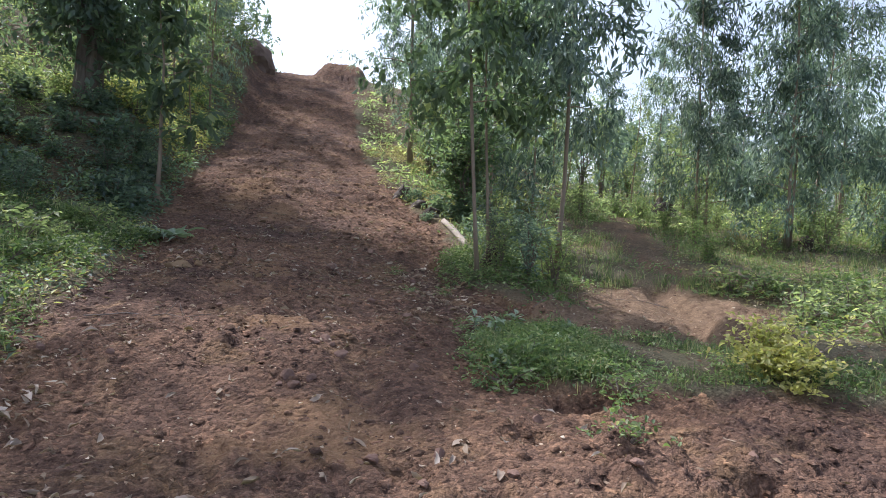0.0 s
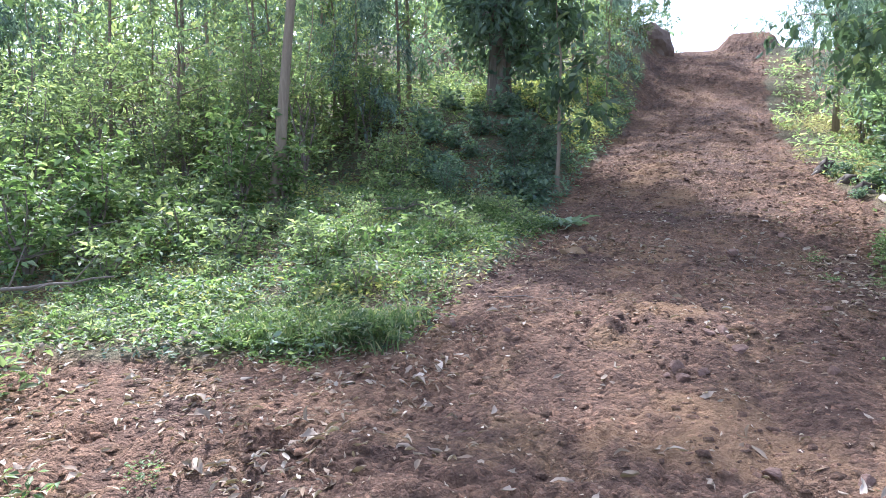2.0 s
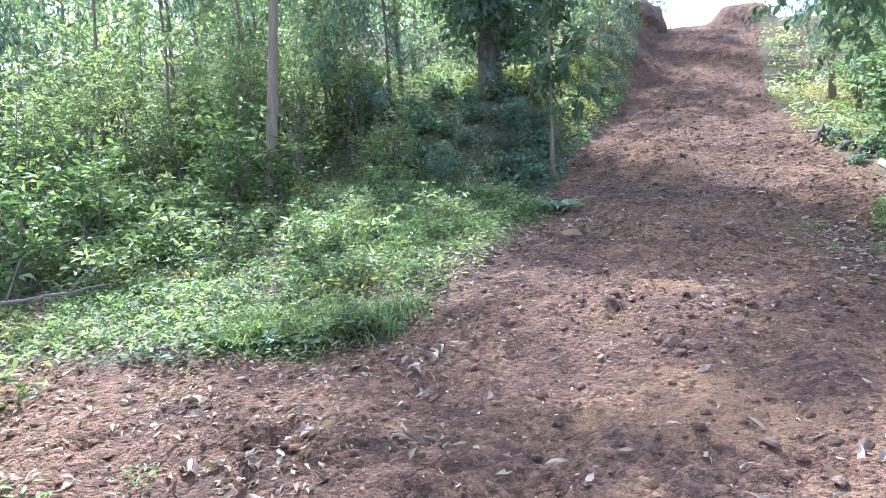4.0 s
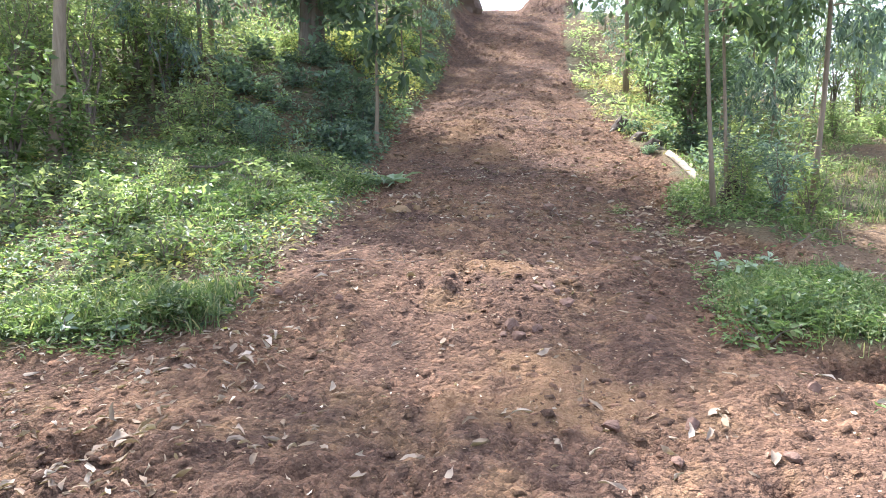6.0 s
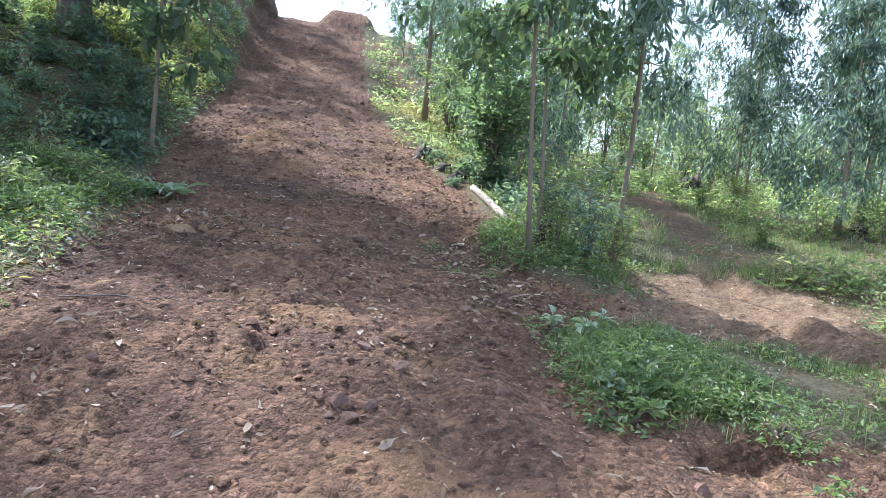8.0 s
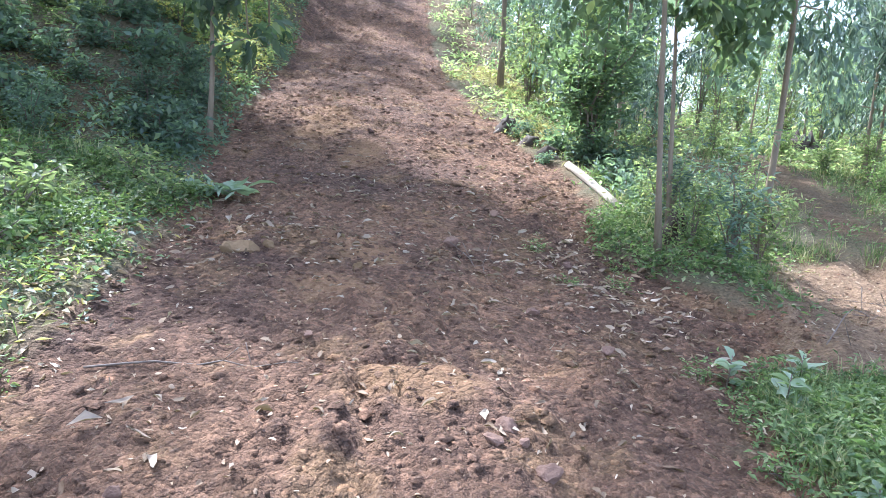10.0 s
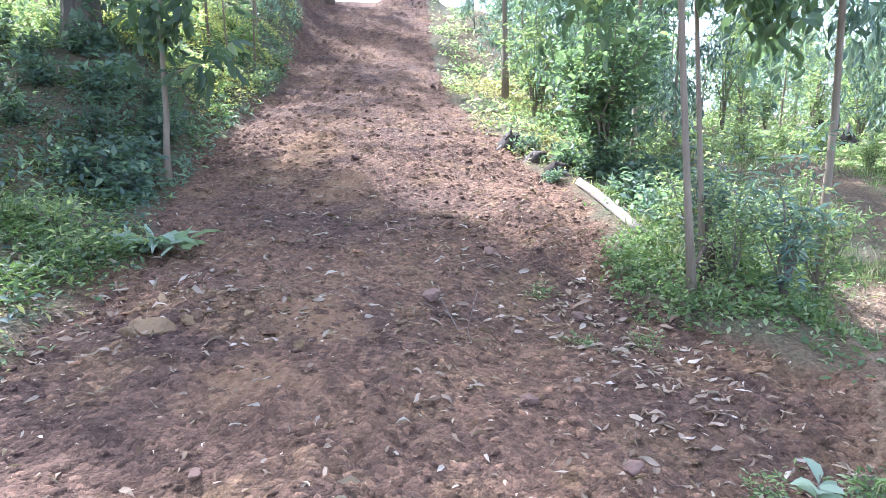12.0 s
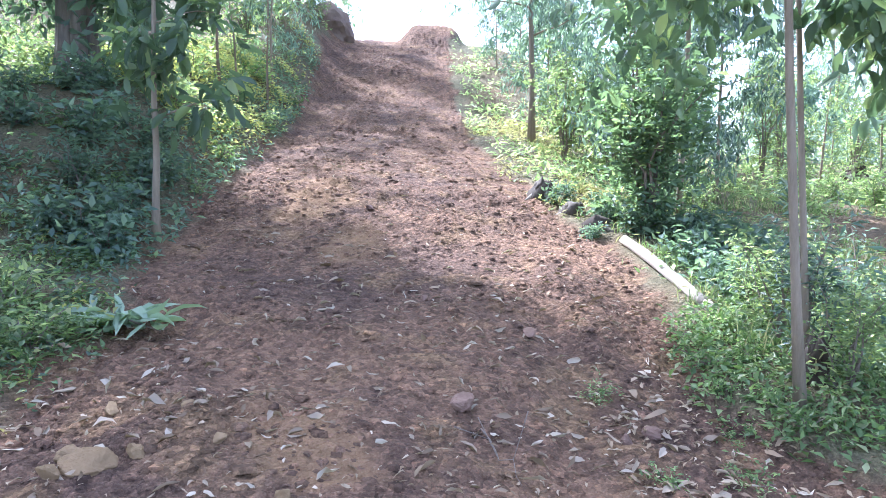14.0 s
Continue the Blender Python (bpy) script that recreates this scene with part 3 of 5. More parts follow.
# ---- trees beside the track ----
plant_at(tree("eucalyptus_tree", 11, 7.7, 0.088, (0.10, 0.03), 0.5, 1.45, 13, 18, 22, 0.16, 0.26, 0.6, label="slender pale-barked tree leaning out of the thicket"), -5.2, 7.22)
plant_at(tree("sapling_tree", 12, 3.6, 0.036, (0.0, 0.0), 0.3, 0.75, 9, 8, 12, 0.2, 0.35, 0.5, mat=ROUND_LEAF, fine=True, label="thin sapling with broad leaves at the track's edge"), -2.15, 10.42)
plant_at(tree("eucalyptus_tree", 13, 6.8, 0.025, (-0.098, 0.0), 0.3, 1.0, 13, 17, 17, 0.12, 0.5, 0.9, rising=0.3, wobble=0.02, mat=ROUND_LEAF, fine=True, label="slim grey eucalyptus with hanging broad leaves beside the track"), 2.24, 7.52)
plant_at(tree("eucalyptus_tree", 14, 6.2, 0.021, (-0.05, 0.03), 0.3, 1.0, 11, 13, 16, 0.12, 0.45, 0.9, rising=0.3, mat=ROUND_LEAF, fine=True, label="thin eucalyptus growing close behind another trunk"), 2.44, 7.85)
plant_at(tree("eucalyptus_tree", 15, 6.4, 0.034, (0.03, 0.0), 0.38, 1.35, 16, 22, 24, 0.15, 0.26, 0.9, rising=0.3, low=0.45, label="leafy eucalyptus with long drooping foliage"), 3.35, 8.0)
plant_at(tree("eucalyptus_tree", 16, 6.6, 0.04, (-0.02, 0.0), 0.42, 1.4, 16, 22, 24, 0.15, 0.26, 0.9, rising=0.3, low=0.6, label="tall eucalyptus with dense drooping foliage"), 3.5, 12.6)
plant_at(tree("eucalyptus_tree", 17, 8.0, 0.065, (-0.005, 0.0), 0.26, 1.35, 15, 20, 22, 0.16, 0.24, 0.8, label="straight slender eucalyptus on the grassy verge"), 2.4, 17.7)

# the big dark tree on the bank
big = tagged(new("big_tree"), "large dark tree with fluted trunk on the bank above the track", "tree")
rng = np.random.default_rng(5)
for k in range(7):
    a = k * 0.9 + rng.uniform(-0.2, 0.2)
    out = np.array((math.cos(a), math.sin(a), 0))
    p = stem_path(9.5, (0.02 * out[0], 0.02 * out[1]), rng, 0.03, 14, -0.4)
    flare = np.exp(-np.clip(p[:, 2:3], 0, None) * 3.5)
    p = p + out * (0.085 + 0.2 * flare * rng.uniform(0.5, 1.2))
    piece("trunk", tube("trunk", p, np.linspace(0.105, 0.06, 14) * rng.uniform(0.75, 1.1) + 0.03 * flare[:, 0], DARK_BARK, 10, 0.07, k), big)
spots, ways = [], []
for i in range(34):
    turn, z0 = i * 2.4, 1.0 + 8.0 * i / 34
    out = np.array((math.cos(turn), math.sin(turn), 0))
    ln = rng.uniform(1.5, 2.4) * ((0.75 if out[0] > 0.3 else 1) if z0 < 5 else 1.25) * (0.55 if z0 < 2 else 1)
    v = np.linspace(0, 1, 6)[:, None]
    bough = np.array((0, 0, z0)) + out * v * ln + np.array((0, 0, 1)) * (0.5 * v - 0.5 * v ** 2) * ln + rng.normal(size=(6, 3)) * 0.04 * v
    piece("limb", tube("limb", bough, np.linspace(0.07, 0.012, 6), DARK_BARK, 6), big)
    for _ in range(34):
        w = rng.uniform(0.25, 1.05)
        a = np.array([np.interp(w, v[:, 0], bough[:, k]) for k in range(3)]) + rng.normal(size=3) * 0.3
        m = rng.integers(10, 26)
        spots.append(a + rng.normal(size=(m, 3)) * 0.17)
        ways.append(rng.normal(size=(m, 3)) * 0.6 + out * 0.3 + np.array((0, 0, -0.5)))
at, way = np.concatenate(spots), np.concatenate(ways)
ln = rng.uniform(0.12, 0.24, len(at))
piece("crown", leaf_mesh("crown", at, way, ln, ln * 0.42, DARK_LEAF, rng, 0.15, 0.35, True), big)
big.location = (-3.95, 12.75, on_ground(-3.95, 12.75))

# ---- woods ----
kinds = [
    tree("eucalyptus_tree", 31, 8.5, 0.040, (0.02, 0.0), 0.16, 1.5, 15, 19, 21, 0.18, 0.25, 0.9, rising=0.35, label="slender eucalyptus with drooping grey-green leaves", group="hillside eucalyptus", plain=True),
    tree("eucalyptus_tree", 32, 7.2, 0.034, (-0.03, 0.01), 0.12, 1.4, 15, 19, 21, 0.18, 0.25, 0.9, rising=0.35, label="slender eucalyptus with drooping grey-green leaves", group="hillside eucalyptus", plain=True),
    tree("eucalyptus_tree", 33, 9.5, 0.042, (0.03, 0.02), 0.22, 1.7, 15, 19, 21, 0.19, 0.24, 0.9, rising=0.4, label="slender eucalyptus with drooping grey-green leaves", group="hillside eucalyptus", plain=True),
    tree("woodland_tree", 34, 7.0, 0.055, (0.05, 0.0), 0.08, 1.6, 12, 13, 16, 0.16, 0.32, 0.4, mat=SHRUB_LEAF, label="leafy young tree in the thicket", group="thicket trees", plain=True),
    tree("woodland_tree", 35, 8.0, 0.06, (0.0, -0.03), 0.1, 1.8, 12, 14, 16, 0.18, 0.34, 0.5, mat=DARK_LEAF, label="dark leafy tree in the wood", group="thicket trees", plain=True),
]
RIGHT = ((8.85, 13.9, 1, 0.9), (9.5, 12.0, 0, 0.95), (8.5, 13.75, 2, 0.75), (9.8, 12.3, 1, 0.85), (11.2, 13.5, 2, 0.85), (12.6, 12.6, 0, 0.95), (11.6, 11.2, 1, 0.9), (13.6, 15.6, 2, 0.85),
         (5.2, 15.5, 1, 0.9), (3.95, 22.7, 0, 0.9), (3.6, 14.8, 1, 0.9), (4.6, 17.2, 1, 0.85), (5.4, 20.5, 2, 0.75), (3.2, 20.4, 1, 0.8), (6.8, 23, 0, 0.75), (8.6, 24.5, 3, 0.7),
         (11.0, 25.5, 1, 0.75), (13.5, 26, 2, 0.75), (15.5, 24.0, 1, 0.8), (14.9, 19.5, 0, 0.8), (17.5, 21.5, 3, 0.8), (18.5, 17.0, 1, 0.85), (21.0, 21.5, 2, 0.8), (2.4, 24.6, 1, 0.55), (3.4, 27.0, 0, 0.6),
         (5.0, 27.5, 1, 0.6), (12.8, 22.5, 3, 0.65), (10.2, 21.0, 3, 0.6), (7.6, 20.0, 3, 0.5), (24, 17, 1, 0.85), (22, 26, 3, 0.9), (26, 22, 0, 0.9), (18, 27, 4, 0.8))
LEFT = ((-7.4, 13.4, 0, 0.8), (-3.4, 20.8, 1, 0.8), (-3.5, 23.0, 2, 0.75), (-4.6, 25.0, 4, 0.8), (-6.6, 14.0, 4, 0.9), (-8.2, 20.5, 3, 1.0), (-6.2, 21.0, 4, 1.0), 
        (-9.0, 11.6, 0, 0.9), (-12.4, 7.5, 3, 0.85), (-11.5, 7.9, 1, 0.9), 
        (-14.6, 11.4, 3, 1.1), (-16.0, 3.2, 3, 1.0), (-10.4, 16.5, 4, 1.2), (-14.5, 16.0, 3, 1.2), (-8.5, 18.5, 3, 1.2), 
        (-18, 10, 4, 1.2), (-18, 15, 3, 1.2), (-9.0, 24.0, 3, 1.1), (-4.4, 28.5, 2, 0.8), (-15, 0.5, 3, 0.9), (-19, 4.5, 4, 1.2), (-20, 1, 3, 1.2), (-21, 7.5, 3, 1.3), (-22, 12, 4, 1.3),
        (-17, 19, 4, 1.3), (-12.5, 20, 3, 1.3), (-20, -2.5, 4, 1.2), (-15, -4, 3, 1.1), (-11, 27, 4, 1.3), (-16, 25, 3, 1.3), (-24, 3, 4, 1.4), (-7, 27, 3, 1.0), (-5.9, 10.5, 0, 0.65), (-7.8, 12.2, 4, 0.8), (-10.2, 10.6, 4, 0.9), (-12.5, 9.6, 4, 0.9), (-14.6, 8.2, 4, 0.9), (-16.5, 6.0, 4, 1.0))
used = set()
for n, (x, y, k, s) in enumerate(RIGHT + LEFT):
    if k in used:
        again(kinds[k], x, y, n * 77.0, s)
    else:
        used.add(k)
        plant_at(kinds[k], x, y, n * 77.0, s)


def far_woods(name, count, x0, x1, y0, y1, low, high, seed, mat, label, keep=None):
    """Distant foliage in tree-shaped masses."""
    rs = np.random.default_rng(seed)
    cx, cy = rs.uniform(x0, x1, 3000), rs.uniform(y0, y1, 3000)
    if keep is not None:
        ok = keep(cx, cy)
        cx, cy = cx[ok], cy[ok]
    cx, cy = cx[:count], cy[:count]
    tops, m = rs.uniform(low, high, len(cx)), 330
    u = rs.uniform(0, 1, (len(cx), m)) ** 0.8
    wide = 1.5 * (1.05 - 0.8 * u) * (0.6 + 0.4 * np.sin(u * 17 + cx[:, None]))
    x = cx[:, None] + rs.normal(size=(len(cx), m)) * wide * 0.6
    y = cy[:, None] + rs.normal(size=(len(cx), m)) * wide * 0.6
    z = lie(cx, cy)[:, None] + u * tops[:, None]
    at = np.stack((x, y, z), -1).reshape(-1, 3)
    way = rs.normal(size=at.shape) * 0.6 + np.array((0, 0, -0.5))
    ln = rs.uniform(0.22, 0.42, len(at))
    tagged(new(name, leaf_mesh(name, at, way, ln, ln * 0.45, mat, rs, 0.15, 0.3, True)), label, "woods", kind="stuff")


far_woods("far_woods", 135, -40, -15, -12, 40, 5.0, 9.0, 91, SHRUB_LEAF, "dense woods behind the thicket", lambda x, y: np.hypot(x, y) > 17)
far_woods("far_woods", 70, -30, -4.5, 24, 48, 4.0, 8.0, 92, DARK_LEAF, "dark woods up the hill")
far_woods("far_woods", 110, 4.0, 48, 25, 52, 3.0, 5.5, 93, EUCALYPT, "eucalyptus woods beyond the open slope", lambda x, y: (x > 14) | (y < 40))
far_woods("far_woods", 60, 20, 55, -10, 26, 3.0, 6.0, 94, EUCALYPT, "eucalyptus woods down the slope")
far_woods("far_woods", 40, -40, 40, -50, -22, 4.0, 7.0, 95, SHRUB_LEAF, "woods at the foot of the hill")

# ---- thicket and bushes ----
bushes = [
    shrub("shrub", 41, 1.9, 0.55, 7, 1100, 0.10, 0.46, label="light green leafy shrub in the undergrowth", group="undergrowth"),
    shrub("shrub", 42, 1.3, 0.5, 7, 1000, 0.08, 0.5, label="light green leafy shrub in the undergrowth", group="undergrowth"),
    shrub("shrub", 43, 0.85, 0.45, 7, 1000, 0.07, 0.5, mat=HERB_LEAF, label="low green bush among the weeds", group="undergrowth"),
    shrub("shrub", 44, 2.6, 0.6, 6, 1000, 0.11, 0.36, label="tall thin shrub with narrow leaves", group="undergrowth"),
    shrub("shrub", 45, 1.2, 0.6, 7, 1000, 0.11, 0.42, mat=DARK_LEAF, label="dark leafy shrub on the shaded bank", group="undergrowth"),
    shrub("shrub", 46, 1.9, 0.5, 8, 700, 0.14, 0.26, mat=EUCALYPT, label="young eucalyptus shoots in a clump", group="undergrowth"),
    shrub("herb", 47, 0.24, 0.26, 8, 360, 0.062, 0.5, mat=HERB_LEAF, label="low broad-leaved green herb on the verge", group="verge herbs", category="herb"),
    shrub("herb", 48, 0.36, 0.24, 7, 380, 0.068, 0.46, label="light green leafy herb on the verge", group="verge herbs", category="herb"),
    shrub("herb", 49, 0.45, 0.36, 8, 440, 0.115, 0.5, mat=DARK_LEAF, label="dark green broad-leaved herb on the shaded bank", group="bank herbs", category="herb"),
    shrub("herb", 50, 0.16, 0.28, 9, 420, 0.05, 0.42, mat=HERB_LEAF, label="low spreading green herb on the verge", group="verge herbs", category="herb"),
]
spots = []
rng = np.random.default_rng(77)


def scatter(count, x0, x1, y0, y1, choice, gap=0.55, margin=0.35, s0=0.75, s1=1.25):
    tries = 0
    while count > 0 and tries < 4000:
        tries += 1
        x, y = rng.uniform(x0, x1), rng.uniform(y0, y1)
        s = rng.uniform(s0, s1)
        if float(inside(x, y, BARE)) > -margin or float(inside(x, y, CLAY)) > -0.3 or float(inside(x, y, TRAIL)) > -0.2 or any((x - a) ** 2 + (y - b) ** 2 < gap ** 2 for a, b in spots):
            continue
        spots.append((x, y))
        again(bushes[int(rng.choice(choice))], x, y, rng.uniform(0, 360), s)
        count -= 1


for k, (x, y) in enumerate(((-4.2, 9.0), (-3.3, 6.4), (-3.0, 5.5), (-6.4, 8.2), (-2.9, 10.6), (2.9, 7.6), (-2.5, 5.1), (-3.2, 5.3), (-3.1, 11.2), (-2.2, 5.6))):
    plant_at(bushes[k], x, y, k * 60, (0.6, 0.45, 0.6, 0.8, 0.5, 0.6, 1.0, 1.0, 1.0, 1.0)[k])
    spots.append((x, y))
scatter(40, -4.8, -2.3, 9.6, 12.5, (8, 8, 8, 6, 9), 0.28, 0.1, 0.5, 0.95)
scatter(7, -4.9, -3.2, 9.0, 12.0, (4, 1), 0.5, 0.3, 0.5, 0.7)
scatter(34, -4.4, -1.9, 6.6, 9.7, (6, 6, 9, 7, 9), 0.28, 0.06, 0.5, 1.0)
scatter(6, -4.6, -3.1, 6.6, 9.4, (4, 1, 2), 0.5, 0.3, 0.5, 0.75)
scatter(30, -5.0, -1.8, 4.7, 7.0, (6, 7, 9, 9, 6), 0.32, 0.06, 0.5, 1.05)
scatter(9, -5.0, -2.9, 5.0, 7.2, (1, 2, 1), 0.5, 0.5, 0.5, 0.75)
scatter(22, -9.5, -5.6, 8.0, 11.8, (0, 1, 3, 4, 0), 0.6, 0.5, 0.7, 1.1)
scatter(32, -14.0, -7.2, 5.2, 9.6, (0, 1, 3, 3, 1), 0.65, 0.5, 0.7, 1.25)
scatter(30, -8.0, -4.6, 4.4, 7.4, (7, 6, 7, 2), 0.36, 0.3, 0.9, 1.7)
scatter(26, -4.8, -2.5, 12.9, 19.0, (7, 6), 0.32, 0.12, 0.8, 1.5)
scatter(8, -5.0, -2.8, 20.0, 27.0, (0, 3, 1), 0.7, 0.2)
scatter(9, 2.5, 3.6, 6.9, 9.2, (0, 1, 1, 5), 0.34, 0.45, 0.45, 0.72)
scatter(20, 1.9, 3.3, 7.2, 8.8, (6, 9, 9, 6), 0.22, 0.02, 0.4, 0.75)
scatter(18, 2.72, 3.9, 9.0, 12.0, (8, 6, 8), 0.28, 0.08, 0.5, 0.9)
scatter(3, 2.7, 3.7, 9.4, 12.6, (4, 1), 0.5, 0.5, 0.5, 0.8)
scatter(10, 2.6, 5.0, 15.0, 26.0, (0, 1, 5), 0.7, 0.9, 0.7, 1.1)
scatter(24, 5.6, 13.5, 10.4, 17.0, (2, 2, 1, 7), 0.6, 0.3, 0.5, 0.9)
scatter(26, 6.6, 20.0, 17.0, 27.0, (0, 1, 3, 5), 0.8, 0.3, 0.8, 1.3)
scatter(22, 5.9, 8.6, 5.2, 9.0, (7, 6, 7, 9), 0.38, 0.1, 0.8, 1.4)

scatter(24, -13.0, -6.2, 1.2, 5.2, (7, 2, 1, 0, 1), 0.5, 0.3, 0.7, 1.2)
scatter(9, -2.65, -1.55, 3.38, 4.1, (6, 9, 6), 0.2, -0.05, 0.6, 0.85)
scatter(22, -5.2, -1.5, 3.3, 5.0, (9, 9, 7, 6, 9), 0.3, 0.02, 0.35, 0.65)
scatter(20, -5.2, -2.2, 0.4, 2.9, (6, 7, 9), 0.28, 0.02, 0.7, 1.3)
scatter(26, 1.45, 2.6, 4.0, 5.5, (6, 9, 9), 0.17, -0.05, 0.5, 0.85)
scatter(12, 2.8, 6.5, 3.6, 5.0, (9, 9, 6), 0.3, 0.02, 0.4, 0.8)
for n, (x, y, k, s) in enumerate(((-3.6, 1.95, 6, 1.2), (-3.5, 2.25, 7, 1.1), (-4.0, 2.4, 6, 1.3), (-3.9, 2.0, 7, 1.3), (-2.35, 1.3, 6, 1.0), (-2.0, 1.42, 9, 0.9), (-2.65, 1.45, 7, 0.9), (-1.75, 1.95, 9, 0.45),
                                  (1.3, 7.9, 9, 0.45), (1.75, 7.1, 9, 0.5), (1.35, 7.05, 6, 0.35), (1.9, 7.5, 9, 0.5), (-3.4, 5.6, 7, 1.3), (-2.8, 6.2, 6, 1.4), (-4.3, 5.4, 7, 1.4), (-3.9, 6.4, 6, 1.5), (-5.2, 5.6, 7, 1.6), (-2.6, 7.0, 7, 1.3), (2.0, 12.75, 8, 0.6), (2.42, 12.1, 8, 0.65), (2.2, 13.3, 7, 0.6), (2.62, 11.5, 8, 0.7), (2.12, 11.45, 8, 0.35))):
    again(bushes[k], x, y, n * 70.0, s)

# ---- thin saplings that stand in the thicket ----
wands = [tree("thicket_sapling", 61, 5.2, 0.028, (0.03, 0.0), 0.22, 0.7, 12, 6, 9, 0.12, 0.4, 0.3, mat=SHRUB_LEAF, bark=RED_BARK, wobble=0.07, label="thin brown-stemmed sapling in the thicket", group="thicket saplings", plain=True),
         tree("thicket_sapling", 62, 4.4, 0.022, (-0.05, 0.02), 0.3, 0.6, 11, 6, 8, 0.12, 0.36, 0.3, mat=ROUND_LEAF, bark=BARK, wobble=0.07, label="thin grey-stemmed sapling in the thicket", group="thicket saplings", plain=True)]
plant_at(wands[0], -7.3, 9.3, 0, 1.1)
plant_at(wands[1], -2.75, 15.6, 40, 0.9)
for n, (x, y) in enumerate(((-2.7, 17.2), (-2.95, 18.8), (-3.3, 16.3), (-9.2, 6.6), (-8.6, 7.5), (-9.9, 7.4), (-10.4, 6.2), (-11.4, 6.7), (-8.0, 8.3), (-10.8, 8.6), (-9.4, 9.2), (-12.3, 5.8), (-7.8, 10.4), (-6.4, 9.4), (-12.8, 7.8), (-8.4, 11.0), (-6.9, 11.3), (-11.2, 5.4), (-5.6, 11.6), (-13.4, 6.4))):
    again(wands[n % 2], x, y, n * 97.0, 0.8 + 0.07 * (n * 5 % 7))

plant_at(shrub("yellow_bush", 51, 0.36, 0.34, 10, 2600, 0.046, 0.5, mat=YELLOW_LEAF, label="yellowing low bush at the edge of the bare earth", category="shrub"), 3.7, 3.95)
plant_at(shrub("small_plant", 52, 0.15, 0.12, 7, 260, 0.036, 0.5, mat=HERB_LEAF, label="small green plant in the bare red earth", category="plant"), 2.13, 3.0)
plant_at(shrub("small_plant", 53, 0.2, 0.24, 8, 620, 0.036, 0.35, mat=HERB_LEAF, label="small grey-green plant beside the hollow", category="plant"), 2.42, 3.8)
plant_at(shrub("roadside_bush", 54, 2.1, 0.65, 9, 2600, 0.11, 0.42, mat=ROUND_LEAF, label="sunlit bush with large glossy leaves", category="shrub"), -2.15, 0.62)
plant_at(shrub("roadside_bush", 55, 2.7, 0.85, 11, 4400, 0.10, 0.46, mat=ROUND_LEAF, label="bright green leafy bush overhanging the log", category="shrub"), 2.78, 11.7)

# ---- the near tree with the cut fork ----
NEAR_TREE = ((-0.96, 0.17, -0.1), (-0.893, 0.35, 0.751), (-0.884, 0.38, 0.96), (-0.878, 0.397, 1.04), (-0.872, 0.412, 1.1), (-0.848, 0.471, 1.286), (-0.827, 0.516, 1.479), (-0.811, 0.548, 1.684))
NEAR_RADII = (0.033, 0.027, 0.026, 0.039, 0.027, 0.020, 0.0185, 0.022)
near = tagged(new("young_tree"), "young brown-barked tree with two cut stubs and hanging leaves", "tree")
rng = np.random.default_rng(8)
base_at = Vector((NEAR_TREE[0][0], NEAR_TREE[0][1], on_ground(NEAR_TREE[0][0], NEAR_TREE[0][1])))
near.location = base_at
p = np.array(NEAR_TREE) - np.array(base_at)
p[0][2] = -0.1
piece("trunk", tube("trunk", p, NEAR_RADII, NEAR_BARK, 14, 0.05, 2), near)
fork_at = p[7]
boughs = ((( 0.02, 0.03, 0.5), 0.027), ((-0.28, 0.12, 0.42), 0.018), ((0.3, 0.02, 0.36), 0.016), ((0.12, -0.3, 0.5), 0.016))
for (dx, dy, dz), r in boughs:
    v = np.linspace(0, 1, 6)[:, None]
    q = fork_at + np.array((dx, dy, dz)) * v * 1.5 + rng.normal(size=(6, 3)) * 0.015 * v
    piece("limb", tube("limb", q, np.linspace(r, r * 0.35, 6), NEAR_BARK, 8, 0.03), near)
stub = p[3]
for side, ln in ((1, 0.105), (-1, 0.075)):
    v = np.linspace(0.0, 1, 5)[:, None]
    q = stub + np.array((0.72 * side, 0.62 * side, 0.0)) * v * ln + np.array((0, 0, 1)) * (-0.012 + 0.055 * v ** 2)
    piece("stub", tube("stub", q, (0.036, 0.027, 0.020, 0.015, 0.007), DARK_BARK, 10, 0.12), near, "dark cut branch stub")
spots, ways = [], []
for i in range(34):
    a = fork_at + np.array((rng.uniform(-0.42, 0.42), rng.uniform(-0.3, 0.35), rng.uniform(0.16, 0.85)))
    m = 9
    spots.append(a + rng.normal(size=(m, 3)) * 0.04)
    ways.append(rng.normal(size=(m, 3)) * 0.45 + np.array((0, 0, -0.75)))
for dx, dy, dz in ((-0.08, -0.05, 0.05), (-0.13, -0.1, 0.03), (-0.1, -0.1, 0.1), (0.07, 0.06, -0.02), (0.05, 0.05, 0.02), (0.16, 0.12, 0.10), (-0.05, -0.08, 0.0), (0.12, 0.1, 0.12), (0.2, 0.14, 0.14), (-0.16, -0.12, 0.12)):
    spots.append(fork_at + np.array((dx, dy, dz)) + rng.normal(size=(3, 3)) * 0.015)
    ways.append(rng.normal(size=(3, 3)) * 0.25 + np.array((dx, dy, -0.9)))
at, way = np.concatenate(spots), np.concatenate(ways)
ln = rng.uniform(0.11, 0.2, len(at))
piece("crown", curled_mesh("crown", at, way, ln, ln * 0.27, MANGO_LEAF, rng), near)
at = fork_at + np.array((0.085, 0.065, -0.1)) + np.array(((0, 0, 0.0), (0.004, 0.004, -0.03), (0.0, 0.0, -0.07), (-0.004, -0.003, -0.09)))
